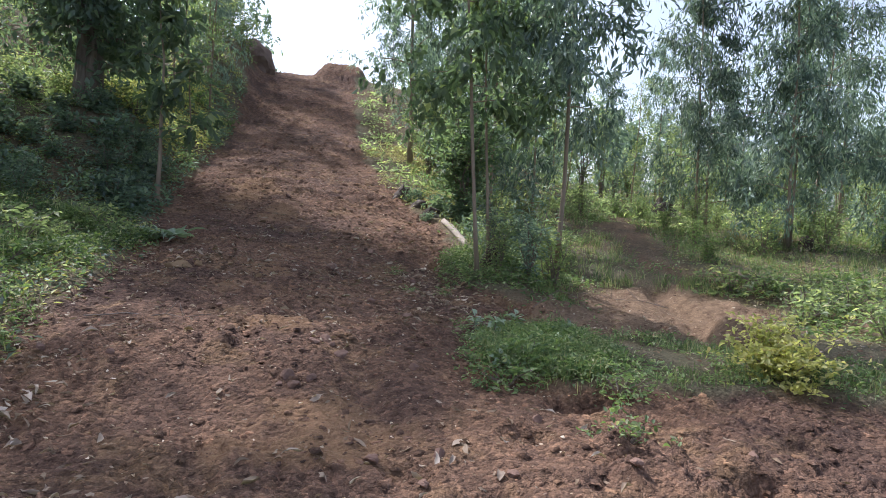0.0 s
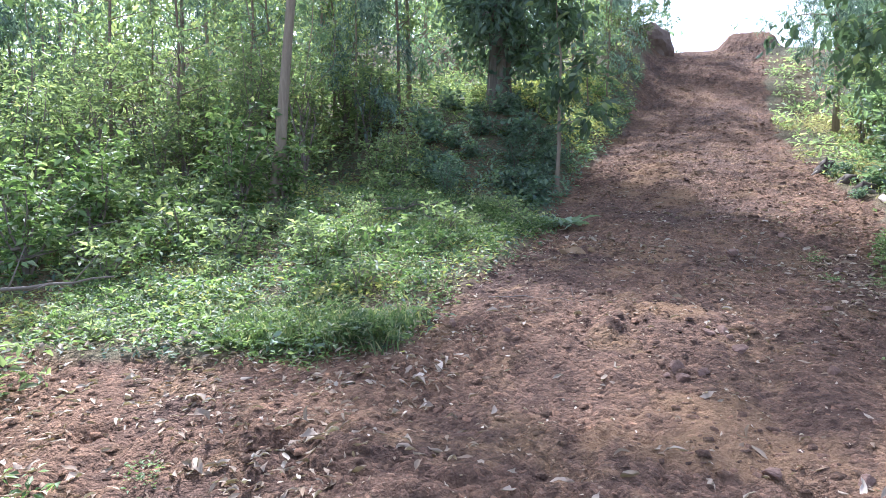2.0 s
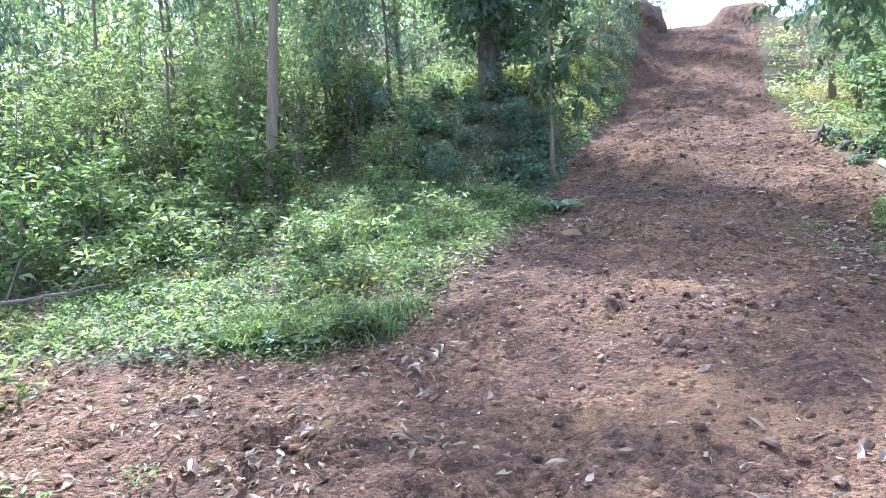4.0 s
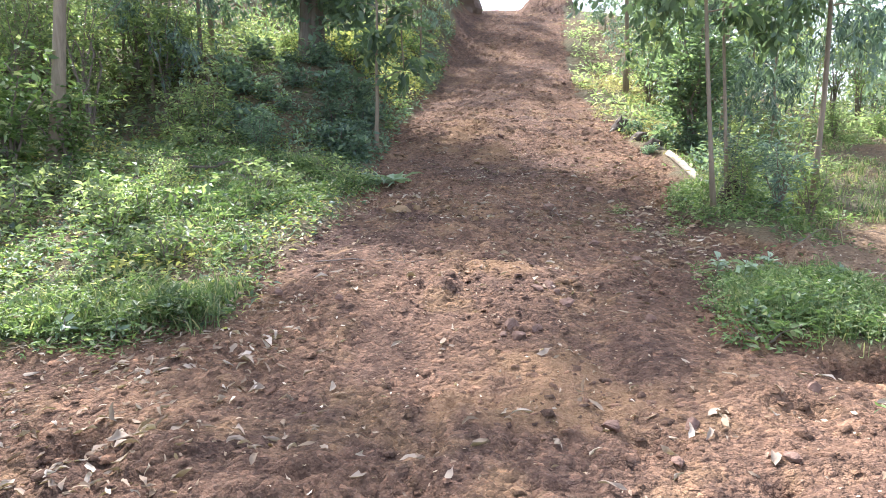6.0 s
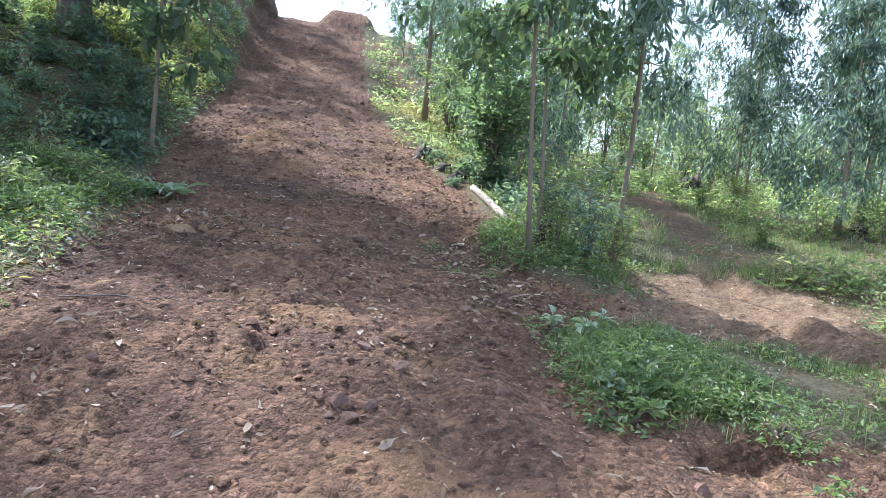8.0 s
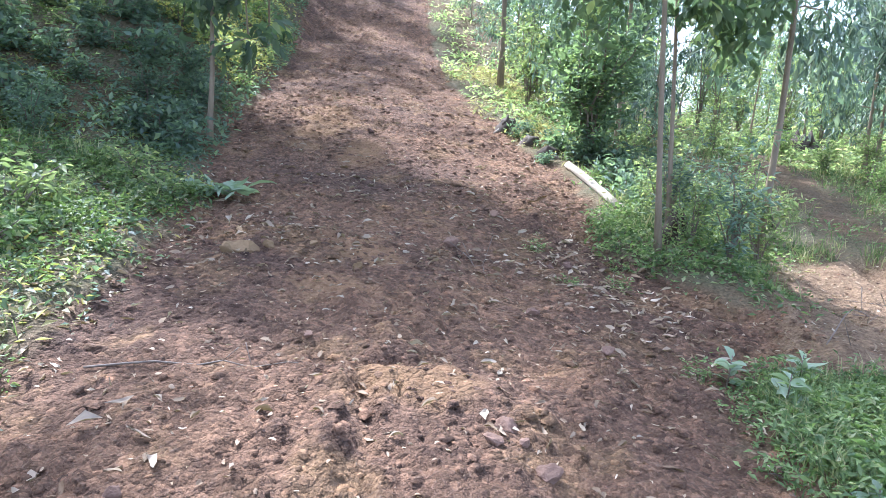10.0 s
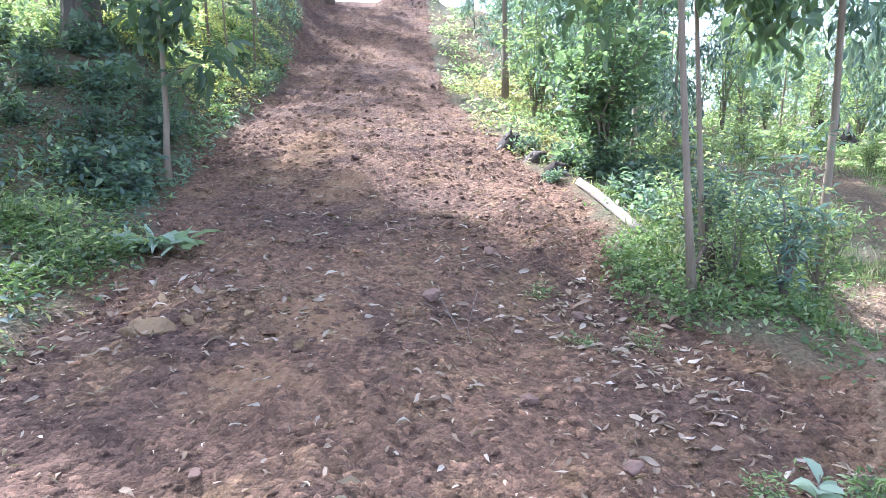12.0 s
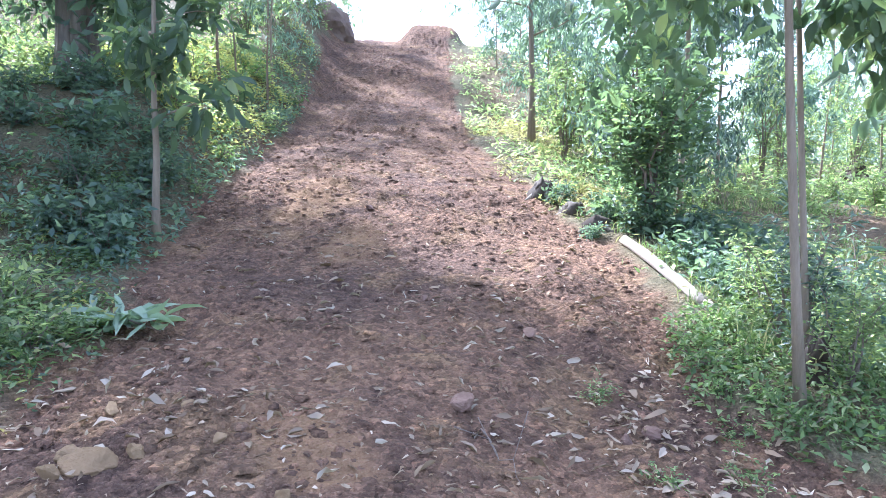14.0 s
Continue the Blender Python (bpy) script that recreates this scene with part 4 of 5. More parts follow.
piece("withered_leaf", curled_mesh("withered_leaf", at, np.array(((0.05, 0.05, -1.0), (-0.05, 0.05, -1), (0.0, 0.05, -1), (-0.08, -0.06, -1))), np.full(4, 0.1), np.full(4, 0.024), GOLD_LEAF, rng), near, "withered yellow leaves")


# ---- logs, stumps, sticks ----
def log(x0, y0, x1, y1, r0, r1, mat, label, lift=0.05, name="log"):
    root = tagged(new(name), label, "log")
    v = np.linspace(0, 1, 9)
    xs, ys = x0 + (x1 - x0) * v, y0 + (y1 - y0) * v
    z0, z1 = on_ground(x0, y0), on_ground(x1, y1)
    path = np.stack((xs + 0.02 * np.sin(v * 5), ys, z0 + (z1 - z0) * v + lift), 1)
    piece("body", tube("body", path, np.linspace(r0, r1, 9), mat, 12, 0.07, 3), root)
    d = unit(path[-1] - path[-2])
    for k in range(6):
        a = k * 1.05
        off = np.array((math.cos(a), 0, math.sin(a))) * r1 * 0.55
        q = path[-1] - d * 0.12 + off + (d + off * 0.6) * np.linspace(0, 0.22 + 0.1 * (k % 3), 3)[:, None]
        piece("splinter", tube("splinter", q, (r1 * 0.42, r1 * 0.3, 0.006), mat, 5), root)
    return root


log(2.36, 11.1, 2.47, 9.25, 0.052, 0.046, PALE_WOOD, "pale peeled log with splintered end at the track's edge", 0.04)


def stump(x, y, r, h, label):
    root = plant_at(tagged(new("tree_stump"), label, "tree stump"), x, y)
    rs = np.random.default_rng(int(x * 100))
    piece("body", tube("body", ((0, 0, -0.1), (0, 0, h * 0.35), (0.03, 0, h * 0.7), (0.05, 0.02, h)), (r * 1.25, r, r * 0.85, r * 0.6), CHARRED, 11, 0.22, int(x * 10)), root)
    for k in range(6):
        a = k * 1.05
        e = np.array((math.cos(a), math.sin(a), 0)) * r * 0.5
        piece("shard", tube("shard", (e + np.array((0, 0, h * 0.6)), e * 1.05 + np.array((0.03, 0, h * rs.uniform(0.9, 1.1))), e * 1.1 + np.array((0.04, 0.01, h * rs.uniform(1.1, 1.5)))), (r * 0.4, r * 0.28, r * 0.06), CHARRED, 6, 0.15, k), root)
    for k in range(5):
        a = k * 1.25 + rs.uniform(-0.3, 0.3)
        q = [(math.cos(a) * r * s, math.sin(a) * r * s, h * 0.35 * (1.8 - s) - 0.02) for s in (0.5, 1.2, 1.9)]
        piece("root", tube("root", q, (r * 0.35, r * 0.24, r * 0.1), DARK_BARK, 6, 0.1), root)
    return root


stump(1.82, 13.05, 0.15, 0.2, "dark burnt tree stump at the track's edge")
stump(2.25, 11.75, 0.15, 0.1, "dark burnt stump beside the peeled log")
stump(2.1, 12.4, 0.13, 0.1, "low burnt stump half sunk in the verge")
stump(2.42, 7.75, 0.09, 0.22, "old stump between the eucalyptus trunks")
stump(9.6, 17.5, 0.3, 0.4, "dark stump on the grassy slope")
stump(9.7, 11.7, 0.16, 0.25, "dark stump at the foot of a eucalyptus")
stump(12.4, 23.0, 0.3, 0.4, "dark stump on the far grassy slope")


def stick(x0, y0, x1, y1, r, lift, label, seed=0):
    rs = np.random.default_rng(seed)
    root = tagged(new("fallen_branch"), label, "branch")
    v = np.linspace(0, 1, 8)
    xs, ys = x0 + (x1 - x0) * v, y0 + (y1 - y0) * v
    zs = np.array([on_ground(a, b) for a, b in zip(xs, ys)])
    path = np.stack((xs, ys, np.maximum(zs, zs[0] + (zs[-1] - zs[0]) * v) + lift), 1) + rs.normal(size=(8, 3)) * 0.015
    piece("body", tube("body", path, np.linspace(r, r * 0.3, 8), STICK, 6, 0.06), root)
    for k in (2, 4, 5):
        d = rs.normal(size=3) * 0.12 + np.array((0, 0, 0.12)) + (path[-1] - path[0]) * 0.12
        piece("twig", tube("twig", path[k] + d * np.linspace(0, 1, 4)[:, None], np.linspace(r * 0.4, 0.003, 4), STICK, 5), root)
    return root


stick(-6.5, 3.8, -5.95, 4.6, 0.03, 0.22, "fallen dead branch lying in the weeds", 1)
stick(-5.6, 3.45, -4.6, 4.17, 0.024, 0.2, "thin dead branch lying in the weeds", 2)
stick(-6.2, 4.3, -5.9, 5.3, 0.02, 0.32, "grey dead branch propped in the weeds", 3)
stick(-3.6, 7.4, -3.0, 8.3, 0.014, 0.12, "thin dead branch on the shaded verge", 4)
stick(-1.3, 5.1, -0.3, 5.2, 0.006, 0.015, "thin dry twig lying on the earth", 5)
stick(0.55, 7.3, 0.72, 6.85, 0.004, 0.03, "bent dry straw beside a clod", 6)
stick(2.3, 5.4, 3.1, 6.1, 0.004, 0.2, "long dry grass stalk over the weeds", 7)
stick(3.7, 5.6, 3.0, 6.4, 0.004, 0.22, "long dry grass stalk over the weeds", 8)

# ---- the cut leafy branch and pale weeds ----
cut = tagged(new("cut_branch"), "cut branch with long pale green leaves on the earth", "branch")
rng = np.random.default_rng(19)
cx, cy = -1.55, 8.4
cut.location = (cx, cy, on_ground(cx, cy))
piece("stem", tube("stem", ((-0.45, 0.25, 0.06), (-0.2, 0.1, 0.09), (0.05, -0.02, 0.08), (0.25, -0.1, 0.04)), (0.012, 0.010, 0.008, 0.004), STICK, 6), cut)
for k in range(46):
    u = rng.uniform(0, 1)
    a0 = np.array((-0.35 + 0.6 * u, 0.19 - 0.28 * u, 0.08))
    turn = rng.uniform(0, 6.28)
    w = np.array(((math.cos(turn), math.sin(turn), rng.uniform(-0.15, 0.28)),))
    piece("leaf", curled_mesh("leaf", a0[None], w, np.array((rng.uniform(0.2, 0.36),)), np.array((0.066,)), PALE_LEAF, rng), cut)


def weed(x, y, seed, leaves, size, label):
    rs = np.random.default_rng(seed)
    root = plant_at(tagged(new("pale_weed"), label, "weed"), x, y)
    piece("stem", tube("stem", ((0, 0, -0.02), (0.01, 0, size * 0.8), (0.02, 0.01, size * 1.5)), (0.005, 0.004, 0.003), STICK, 5), root)
    for k in range(leaves):
        a = k * 2.4
        piece("leaf", curled_mesh("leaf", np.array(((0.01, 0, size * (0.4 + k / leaves)),)), np.array(((math.cos(a), math.sin(a), rs.uniform(-0.2, 0.5)),)), np.array((size * rs.uniform(0.6, 1.0),)), np.array((size * 0.36,)), PALE_LEAF, rs), root)


for k, (x, y) in enumerate(((1.75, 5.35), (2.1, 5.3), (1.85, 5.0), (2.25, 4.6), (2.0, 4.4), (1.7, 4.2), (2.5, 5.1), (-2.3, 3.5), (-2.0, 3.55), (-2.7, 3.45), (-1.75, 3.75))):
    weed(x, y, 60 + k, 12, 0.13 if k < 3 else 0.1, "pale grey-green broad-leaved weed in the grass")


# ---- ground cover ----
def cover(name, count, x0, x1, y0, y1, seed, size, height, mat, label, slim=0.45, patch=0.0, bare_ok=0.0, test=None, tuft=0.16):
    """Low leaves in tufts over the verges."""
    rs = np.random.default_rng(seed)
    n = count // 12
    cx, cy = rs.uniform(x0, x1, n * 4), rs.uniform(y0, y1, n * 4)
    ok = (bareness(cx, cy) < 0.35 + bare_ok) & (clayness(cx, cy) < 0.45 + 0.4 * (hash2(np.floor(cx * 40), np.floor(cy * 40), 5) > 0.7)) & (grainy(cx, cy, 1.4, seed, 2) > patch)
    if test is not None:
        ok &= test(cx, cy)
    cx, cy = cx[ok][:n], cy[ok][:n]
    x = np.repeat(cx, 12) + rs.normal(size=len(cx) * 12) * tuft
    y = np.repeat(cy, 12) + rs.normal(size=len(cx) * 12) * tuft
    keep = inside(x, y, BARE) < 0.12
    x, y = x[keep], y[keep]
    up = rs.uniform(0.0, 1.0, len(x)) * height * np.clip(0.55 + 1.1 * grainy(x, y, 1.7, seed + 1, 2), 0.12, 2.0)
    at = np.stack((x, y, top_of(x, y) + np.maximum(up, 0.005)), 1)
    way = rs.normal(size=(len(x), 3)) * np.array((1, 1, 0.5)) + np.array((0, 0, 0.25))
    ln = size * rs.uniform(0.6, 1.4, len(x))
    return tagged(new(name, leaf_mesh(name, at, way, ln, ln * slim, mat, rs, 0.15, 0.75, True)), label, "weeds", kind="stuff")


def grass(name, count, x0, x1, y0, y1, seed, height, label, patch=0.0, test=None, mat=None, width=0.007):
    rs = np.random.default_rng(seed)
    n = count // 15
    cx, cy = rs.uniform(x0, x1, n * 4), rs.uniform(y0, y1, n * 4)
    ok = (bareness(cx, cy) < 0.35) & (clayness(cx, cy) < 0.5) & (grainy(cx, cy, 0.9, seed, 2) > patch)
    if test is not None:
        ok &= test(cx, cy)
    cx, cy = cx[ok][:n], cy[ok][:n]
    x = np.repeat(cx, 15) + rs.normal(size=len(cx) * 15) * 0.06
    y = np.repeat(cy, 15) + rs.normal(size=len(cx) * 15) * 0.06
    at = np.stack((x, y, top_of(x, y) - 0.01), 1)
    lean = rs.normal(size=(len(x), 3)) * 0.55
    lean[:, 2] *= 0.2
    return tagged(new(name, blade_mesh(name, at, lean, height * rs.uniform(0.4, 1.3, len(x)), width, mat or GRASS, rs)), label, "grass", kind="stuff")


clump_r = lambda x, y: inside(x, y, ((1.5, 4.05), (1.45, 4.7), (1.8, 5.3), (2.6, 5.4), (2.75, 4.6), (2.3, 3.9))) > 0
band_r = lambda x, y: inside(x, y, ((2.4, 3.8), (2.6, 4.8), (3.1, 5.4), (4.0, 4.8), (5.5, 4.5), (7.0, 3.6), (7.0, 2.6), (4.9, 3.4), (3.5, 3.8))) > 0
clump_l = lambda x, y: inside(x, y, ((-2.7, 3.35), (-1.5, 3.75), (-1.55, 4.25), (-2.3, 4.2), (-2.8, 3.8))) > 0
verge_l = lambda x, y: inside(x, y, ((-4.9, 3.1), (-2.6, 3.4), (-1.6, 4.2), (-1.6, 5.4), (-3.4, 5.6), (-5.4, 4.6))) > 0
cover("weeds", 9000, 1.3, 2.9, 3.8, 5.5, 201, 0.045, 0.12, HERB_LEAF, "dense clump of low green weeds beside the track", 0.32, -0.8, 0.0, clump_r, 0.07)
grass("grass", 4200, 1.3, 2.9, 3.8, 5.5, 202, 0.12, "short green grass among the weeds", -0.6, clump_r)
cover("weeds", 4500, 2.3, 7.0, 2.6, 5.5, 217, 0.042, 0.07, HERB_LEAF, "low creeping weeds beside the bare earth", 0.36, -0.35, 0.0, band_r, 0.08)
grass("grass", 3500, 2.3, 7.0, 2.6, 5.5, 218, 0.1, "short sunlit grass beside the bare earth", -0.2, band_r)
cover("weeds", 6000, -2.9, -1.4, 3.2, 4.3, 219, 0.06, 0.14, HERB_LEAF, "dense green clump of weeds at the track's corner", 0.25, -0.8, 0.1, clump_l, 0.06)
grass("grass", 1100, -2.9, -1.4, 3.2, 4.3, 220, 0.15, "tuft of green grass at the track's corner", -0.8, clump_l, None, 0.012)
cover("weeds", 6500, -5.4, -1.4, 3.0, 5.6, 203, 0.05, 0.07, HERB_LEAF, "low green weeds beside the track", 0.42, 0.28, 0.0, verge_l, 0.08)
grass("grass", 1000, -5.4, -1.4, 3.0, 5.6, 204, 0.14, "short grass beside the track", 0.25, verge_l)
cover("weeds", 9000, -9.0, -1.4, 3.2, 10.5, 205, 0.062, 0.12, HERB_LEAF, "low tangled weeds under the trees", 0.45, 0.3)
cover("weeds", 7500, -9.0, -1.4, 3.2, 10.5, 221, 0.062, 0.13, YELLOW_LEAF, "yellowish-green weeds under the trees", 0.4, 0.2)
cover("weeds", 9000, -9.0, -1.4, 3.2, 10.5, 222, 0.06, 0.08, DARK_LEAF, "low dark creeping weeds", 0.5, -0.3)
cover("weeds", 7000, -6.5, -2.0, 0.2, 4.2, 206, 0.055, 0.12, SHRUB_LEAF, "low leafy weeds at the edge of the bare earth", 0.42, -0.5)
cover("weeds", 6000, -3.2, -1.5, 6.0, 9.6, 207, 0.055, 0.12, HERB_LEAF, "bluish-green weeds along the shaded verge", 0.4, -0.3, 0.1, None, 0.1)
cover("weeds", 8000, 2.2, 14.0, 7.5, 18.0, 225, 0.07, 0.12, STRAW_LEAF, "dry straw-coloured weeds on the open slope", 0.25, -0.1)
cover("weeds", 18000, 1.9, 14.0, 6.0, 18.0, 208, 0.062, 0.15, HERB_LEAF, "low weeds on the open slope", 0.42, 0.0)
cover("weeds", 4500, 1.5, 4.0, 7.1, 9.6, 209, 0.055, 0.12, HERB_LEAF, "leafy weeds round the eucalyptus trunks", 0.5, 0.0, 0.15)
cover("weeds", 16000, -14.0, -4.0, 8.0, 20.0, 210, 0.12, 0.5, SHRUB_LEAF, "undergrowth of the wood", 0.4, -0.6)
cover("weeds", 14000, 1.2, 20.0, 14.0, 27.0, 211, 0.13, 0.45, SHRUB_LEAF, "undergrowth of the far slope", 0.4, -0.4)
cover("weeds", 4000, -4.8, -2.9, 13.3, 24.0, 212, 0.09, 0.22, YELLOW_LEAF, "sunlit yellow-green weeds on the bank", 0.4, 0.1)
cover("weeds", 4000, 1.3, 3.0, 12.5, 20.0, 213, 0.08, 0.1, STRAW_LEAF, "dry yellowish weeds beside the track", 0.35, -0.1, 0.2)
cover("weeds", 6000, -3.4, -2.0, 9.4, 24.0, 223, 0.09, 0.2, DARK_LEAF, "weeds on the face of the bank", 0.42, -0.6, 0.2)
cover("weeds", 7000, -4.8, -2.5, 13.0, 19.0, 224, 0.075, 0.28, YELLOW_LEAF, "sunlit yellow-green weeds on top of the bank", 0.42, -0.6)
grass("grass", 20000, 2.4, 15.0, 7.0, 18.0, 214, 0.18, "long dry-tipped grass on the open slope", -0.15, None, None, 0.010)
grass("grass", 2200, -8.0, -2.4, 4.6, 9.0, 215, 0.22, "tall grass among the weeds", 0.3, None, None, 0.009)
grass("grass", 6000, -3.4, -1.2, 0.3, 2.6, 216, 0.22, "grass at the foot of the young tree", -0.6, lambda x, y: inside(x, y, BARE) < -0.02)


# ---- crumbs, stones and dry leaves on the bare earth ----
def strewn(count, x0, x1, y0, y1, seed, least=0.5):
    rs = np.random.default_rng(seed)
    x, y = rs.uniform(x0, x1, count * 3), rs.uniform(y0, y1, count * 3)
    ok = bareness(x, y) > least
    return x[ok][:count], y[ok][:count], rs


x, y, rs = strewn(26000, -4.0, 4.2, 1.2, 7.5, 301)
tagged(new("earth_crumbs", lumps("earth_crumbs", np.stack((x, y, top_of(x, y) - 0.006), 1), 0.005 + 0.0085 * rs.exponential(1, len(x)).clip(0, 5), LOOSE, rs)), "crumbs of reddish earth", "earth", kind="stuff")
x, y, rs = strewn(14000, -2.5, 2.5, 6.0, 13.0, 302)
tagged(new("earth_crumbs", lumps("earth_crumbs", np.stack((x, y, top_of(x, y) - 0.008), 1), 0.008 + 0.011 * rs.exponential(1, len(x)).clip(0, 4), LOOSE, rs)), "crumbs of reddish-brown earth on the slope", "earth", kind="stuff")
x, y, rs = strewn(8000, -2.8, 2.2, 13.0, 27.0, 303)
tagged(new("earth_crumbs", lumps("earth_crumbs", np.stack((x, y, top_of(x, y) - 0.01), 1), 0.012 + 0.017 * rs.exponential(1, len(x)).clip(0, 3), LOOSE, rs)), "crumbs of earth high on the slope", "earth", kind="stuff")


x, y, rs = strewn(4500, 1.6, 6.6, 4.0, 9.5, 304, -1.0)
tagged(new("earth_crumbs", lumps("earth_crumbs", np.stack((x, y, top_of(x, y) - 0.005), 1), 0.005 + 0.007 * rs.exponential(1, len(x)).clip(0, 4), LOOSE, rs)), "crumbs of brown earth on the washed slope", "earth", kind="stuff")


def litter(count, x0, x1, y0, y1, seed, size, label, least=0.5, thin=None, slim=0.25):
    x, y, rs = strewn(count, x0, x1, y0, y1, seed, least)
    if thin is not None:
        ok = rs.uniform(0, 1, len(x)) < thin(x, y)
        x, y = x[ok], y[ok]
    at = np.stack((x, y, top_of(x, y) + rs.uniform(0.004, 0.02, len(x))), 1)
    way = rs.normal(size=(len(x), 3)) * np.array((1, 1, 0.16))
    ln = size * rs.uniform(0.45, 1.3, len(x))
    tagged(new("dry_leaves", curled_mesh("dry_leaves", at, way, ln, ln * slim * rs.uniform(0.5, 1.3, len(x)), DRY_LEAF, rs, 0.04)), label, "dry leaves", kind="stuff")


litter(1500, -4.8, -0.9, 1.0, 4.2, 311, 0.07, "heaps of dry grey-brown leaves on the earth", 0.4, lambda x, y: 0.15 + 0.85 * (grainy(x, y, 1.5, 7, 2) > 0.05))
litter(420, -1.2, 3.6, 1.2, 5.0, 312, 0.085, "scattered dry leaves on the track", 0.5, lambda x, y: 0.25 + 0.5 * (grainy(x, y, 1.2, 8, 2) > 0.2))
litter(900, -2.0, 2.1, 4.6, 9.5, 313, 0.065, "small dry leaves and chips on the track")
litter(420, -1.9, 2.0, 6.4, 10.5, 319, 0.1, "pale dry leaves fallen on the track", 0.5, lambda x, y: 0.3 + 0.7 * (grainy(x, y, 1.6, 5, 2) > 0.1))
litter(500, -2.2, 2.1, 9.0, 15.0, 314, 0.07, "dry leaves on the upper track")
litter(260, 1.2, 2.2, 5.4, 8.4, 315, 0.08, "dry leaves at the verge", 0.3)
litter(2400, -5.8, -1.4, 3.2, 8.5, 316, 0.08, "dry leaves and straw among the weeds", -1.0)
litter(1700, 1.5, 6.4, 4.0, 9.5, 317, 0.055, "dry leaves and straw on the slope", -1.0)
litter(900, -1.6, 2.0, 2.0, 7.5, 318, 0.03, "small chips of dry leaf on the track", 0.5, None, 0.45)


def leaf_heap(spots, seed, label):
    """Dry leaves blown together round a few spots."""
    rs = np.random.default_rng(seed)
    x = np.concatenate([cx + rs.normal(size=n) * r for cx, cy, r, n in spots])
    y = np.concatenate([cy + rs.normal(size=n) * r * 0.7 for cx, cy, r, n in spots])
    at = np.stack((x, y, top_of(x, y) + rs.uniform(0.004, 0.035, len(x))), 1)
    way = rs.normal(size=(len(x), 3)) * np.array((1, 1, 0.25))
    ln = rs.uniform(0.05, 0.115, len(x))
    tagged(new("dry_leaves", curled_mesh("dry_leaves", at, way, ln, ln * rs.uniform(0.2, 0.42, len(x)), PALE_DRY, rs, 0.06)), label, "dry leaves", kind="stuff")


leaf_heap(((-1.33, 2.49, 0.12, 17), (-1.6, 2.05, 0.16, 18), (-1.2, 2.1, 0.12, 11), (-1.14, 3.55, 0.16, 17), (-1.5, 3.2, 0.16, 13), (-4.25, 3.3, 0.3, 30), (-3.7, 3.0, 0.35, 35), (-2.9, 3.4, 0.25, 25),
           (-0.6, 2.52, 0.1, 8), (-2.2, 2.5, 0.25, 17), (-2.1, 1.7, 0.25, 20), (-3.0, 2.6, 0.35, 22), (1.1, 2.78, 0.07, 4), (-0.95, 3.05, 0.15, 6)), 331, "drifts of bleached dry leaves on the red earth")
leaf_heap(((-1.0, 6.9, 0.3, 13), (-0.45, 7.2, 0.3, 9), (1.35, 7.6, 0.3, 15), (1.3, 8.6, 0.35, 17), (0.95, 7.3, 0.2, 7), (-1.2, 7.9, 0.25, 10), (1.7, 6.7, 0.25, 10), (-0.35, 8.7, 0.06, 4)), 332, "pale dry leaves caught on the rough track")


def rock(x, y, size, seed, mat, label, group="", sink=0.3):
    ob = new("rock", angular_mesh("rock", seed, size, mat))
    ob.matrix_world = pose(x, y, on_ground(x, y) + size[2] * (1 - 2 * sink) * 0.7, 0, 0, seed * 47)
    return tagged(ob, label, "rock", group)


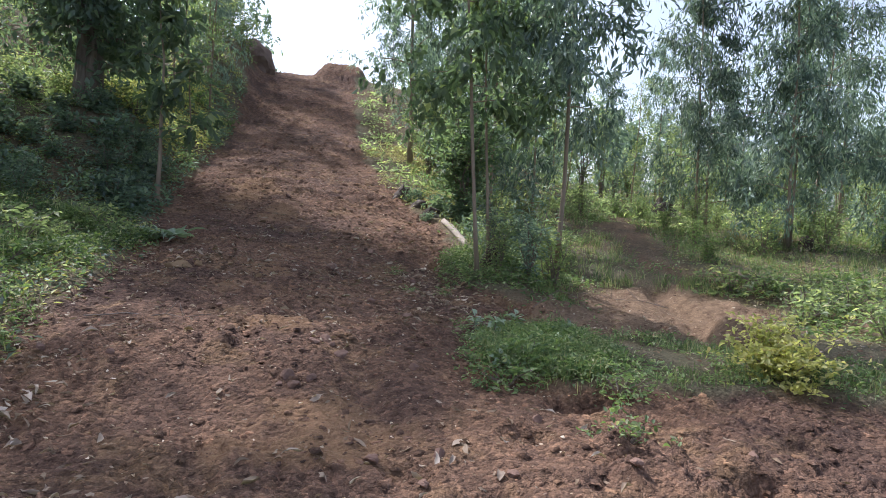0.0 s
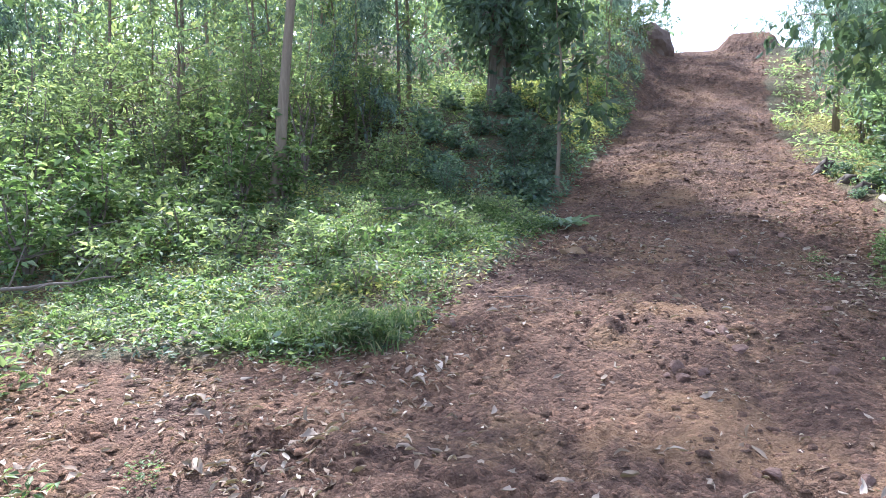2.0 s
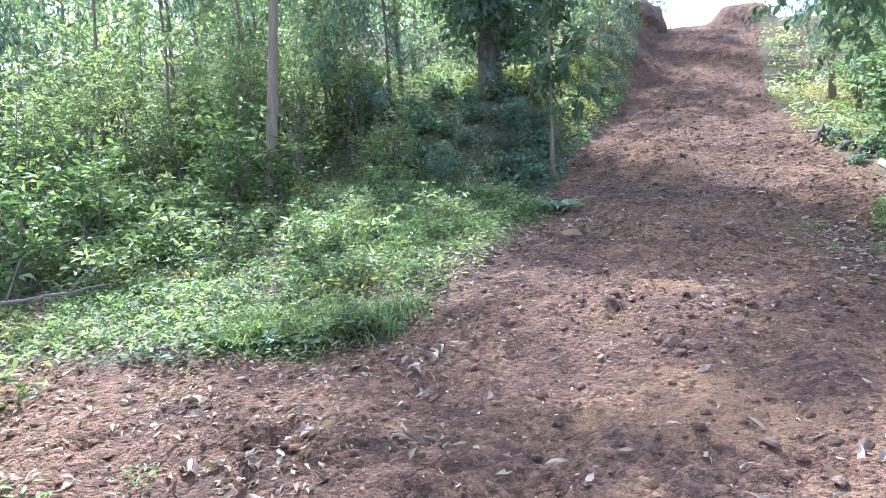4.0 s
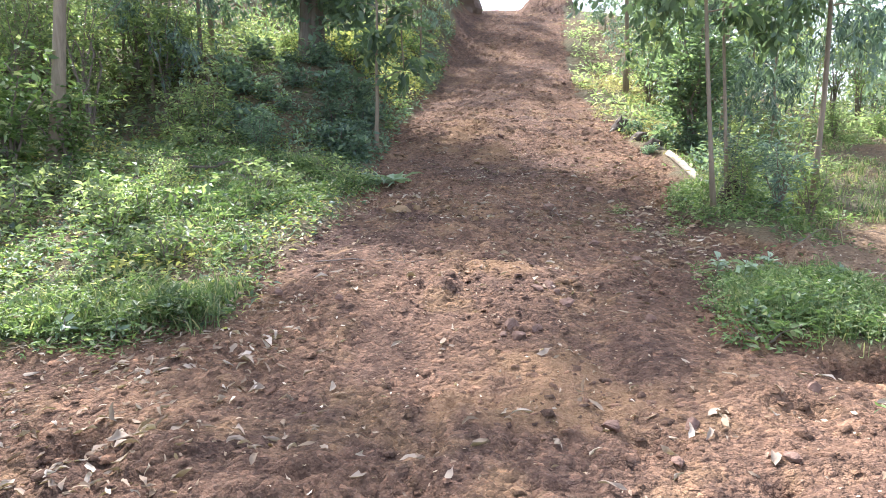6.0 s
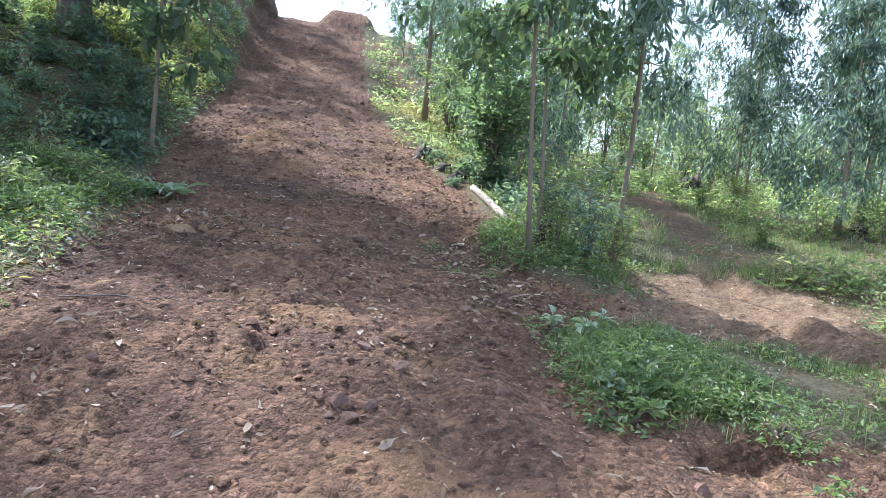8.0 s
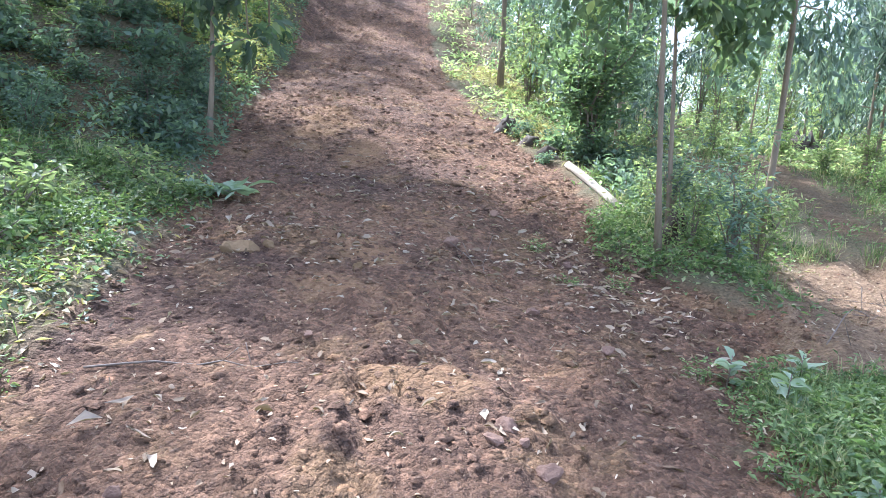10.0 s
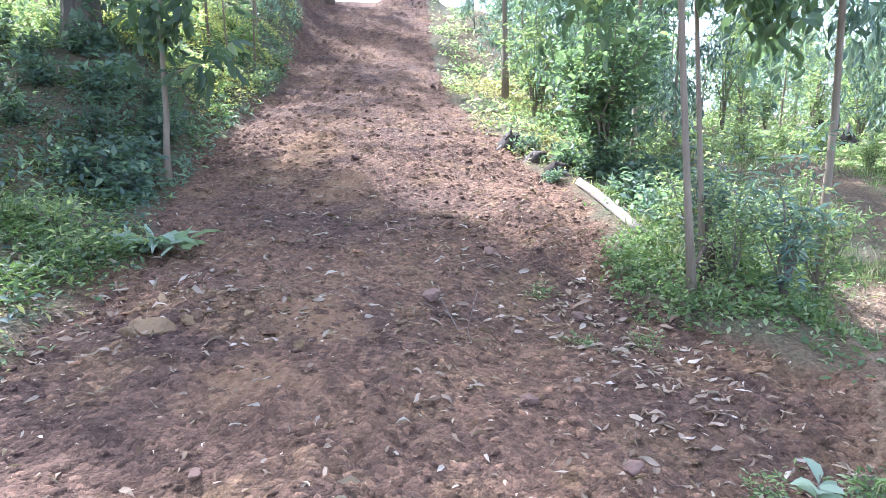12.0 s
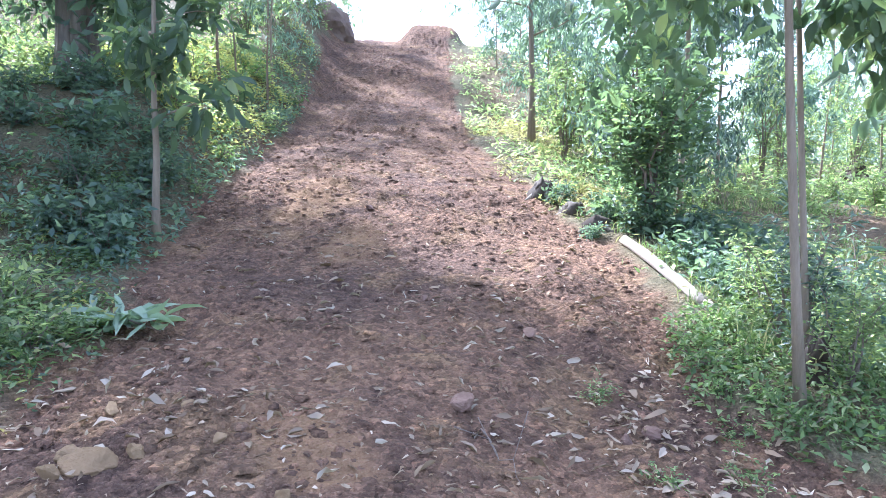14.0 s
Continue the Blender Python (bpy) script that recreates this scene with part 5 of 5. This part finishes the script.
for n, (x, y, s) in enumerate(((-0.98, 6.75, 0.11), (-1.1, 6.85, 0.07), (-0.83, 6.82, 0.06), (-1.08, 6.66, 0.055), (-0.55, 6.95, 0.045), (-0.52, 7.05, 0.035), (-1.1, 7.25, 0.06), (-0.75, 7.2, 0.04), (-0.2, 6.6, 0.05))):
    rock(x, y, (s, s * 0.85, s * 0.65), n + 1, YELLOW_ROCK, "ochre weathered rock on the track", "ochre rocks")
for n, (x, y, s) in enumerate(((0.5, 7.56, 0.085), (0.33, 3.82, 0.05), (0.28, 3.95, 0.055), (0.42, 3.98, 0.05), (0.24, 3.86, 0.03), (0.5, 4.75, 0.06), (0.42, 4.6, 0.045), (0.55, 4.62, 0.03), (1.1, 4.15, 0.045), (-0.85, 4.2, 0.04),
                               (0.62, 4.45, 0.06), (0.1, 9.3, 0.07), (0.3, 9.1, 0.05), (0.9, 6.2, 0.05), (1.2, 5.6, 0.05), (-0.4, 5.5, 0.035), (-1.3, 4.3, 0.05), (1.0, 8.6, 0.06), (-0.3, 11.6, 0.07), (1.3, 7.4, 0.06), (1.45, 7.5, 0.07), (0.76, 2.9, 0.045), (1.1, 2.92, 0.05), (0.98, 2.6, 0.035), (1.42, 2.68, 0.04), (2.0, 2.62, 0.04), (2.7, 2.75, 0.05), (1.72, 3.3, 0.045))):
    rock(x, y, (s, s * 0.8, s * 0.7), n + 21, CLOD, "clod of reddish earth on the track", "earth clods")

# ---- single bleached leaves that lie on the earth ----
LEAVES_NEAR = ((-0.46, 2.33), (-0.20, 2.36), (0.13, 2.40), (-0.05, 2.59), (0.71, 2.31), (0.54, 2.72), (1.14, 2.84), (1.22, 2.74), (1.21, 3.03), (-1.47, 3.13), (-1.21, 3.19), (-1.07, 3.30), (-0.24, 2.50), (-0.66, 2.64), (-0.07, 3.89), (-0.34, 3.67), (0.48, 3.57), (-0.04, 4.63), (-0.56, 3.16), (-1.43, 2.67), (-1.40, 2.52), (-1.24, 2.52), (-0.80, 2.60), (1.34, 2.66), (-0.37, 8.63), (-0.23, 7.29), (-1.66, 8.25), (0.82, 8.27), (-0.36, 7.10), (1.17, 8.54), (1.08, 8.52))
LEAVES_FAR = ((1.68, 7.07), (1.48, 6.91), (-2.18, 10.69), (1.01, 7.22), (-1.21, 7.18), (-0.83, 9.02), (-0.05, 10.96), (1.39, 8.31), (1.50, 6.84), (0.68, 6.31), (1.83, 6.41), (1.52, 6.48), (-1.15, 6.55), (-0.51, 4.34), (-0.89, 4.52), (-1.18, 4.34), (-1.10, 4.59), (1.48, 6.76), (-1.04, 4.75), (-2.18, 3.11), (-1.52, 2.16), (-1.32, 2.03), (-1.14, 4.20), (-2.64, 2.88), (-2.62, 3.13))
rng = np.random.default_rng(404)
for x, y in LEAVES_NEAR + LEAVES_FAR:
    turn = rng.uniform(0, 6.28)
    way = np.array(((math.cos(turn), math.sin(turn), rng.uniform(-0.05, 0.25)),))
    size = rng.uniform(0.07, 0.125) if y < 5 else rng.uniform(0.06, 0.11)
    ob = new("dry_leaf", curled_mesh("dry_leaf", np.array(((-way[0][0] * size / 2, -way[0][1] * size / 2, 0.0),)), way, np.array((size,)), np.array((size * rng.uniform(0.18, 0.36),)), PALE_DRY, rng, 0.04))
    ob.location = (x, y, on_ground(x, y) + 0.006)
    tagged(ob, "bleached curled dry leaf lying on the earth", "dry leaf", "bleached leaves")
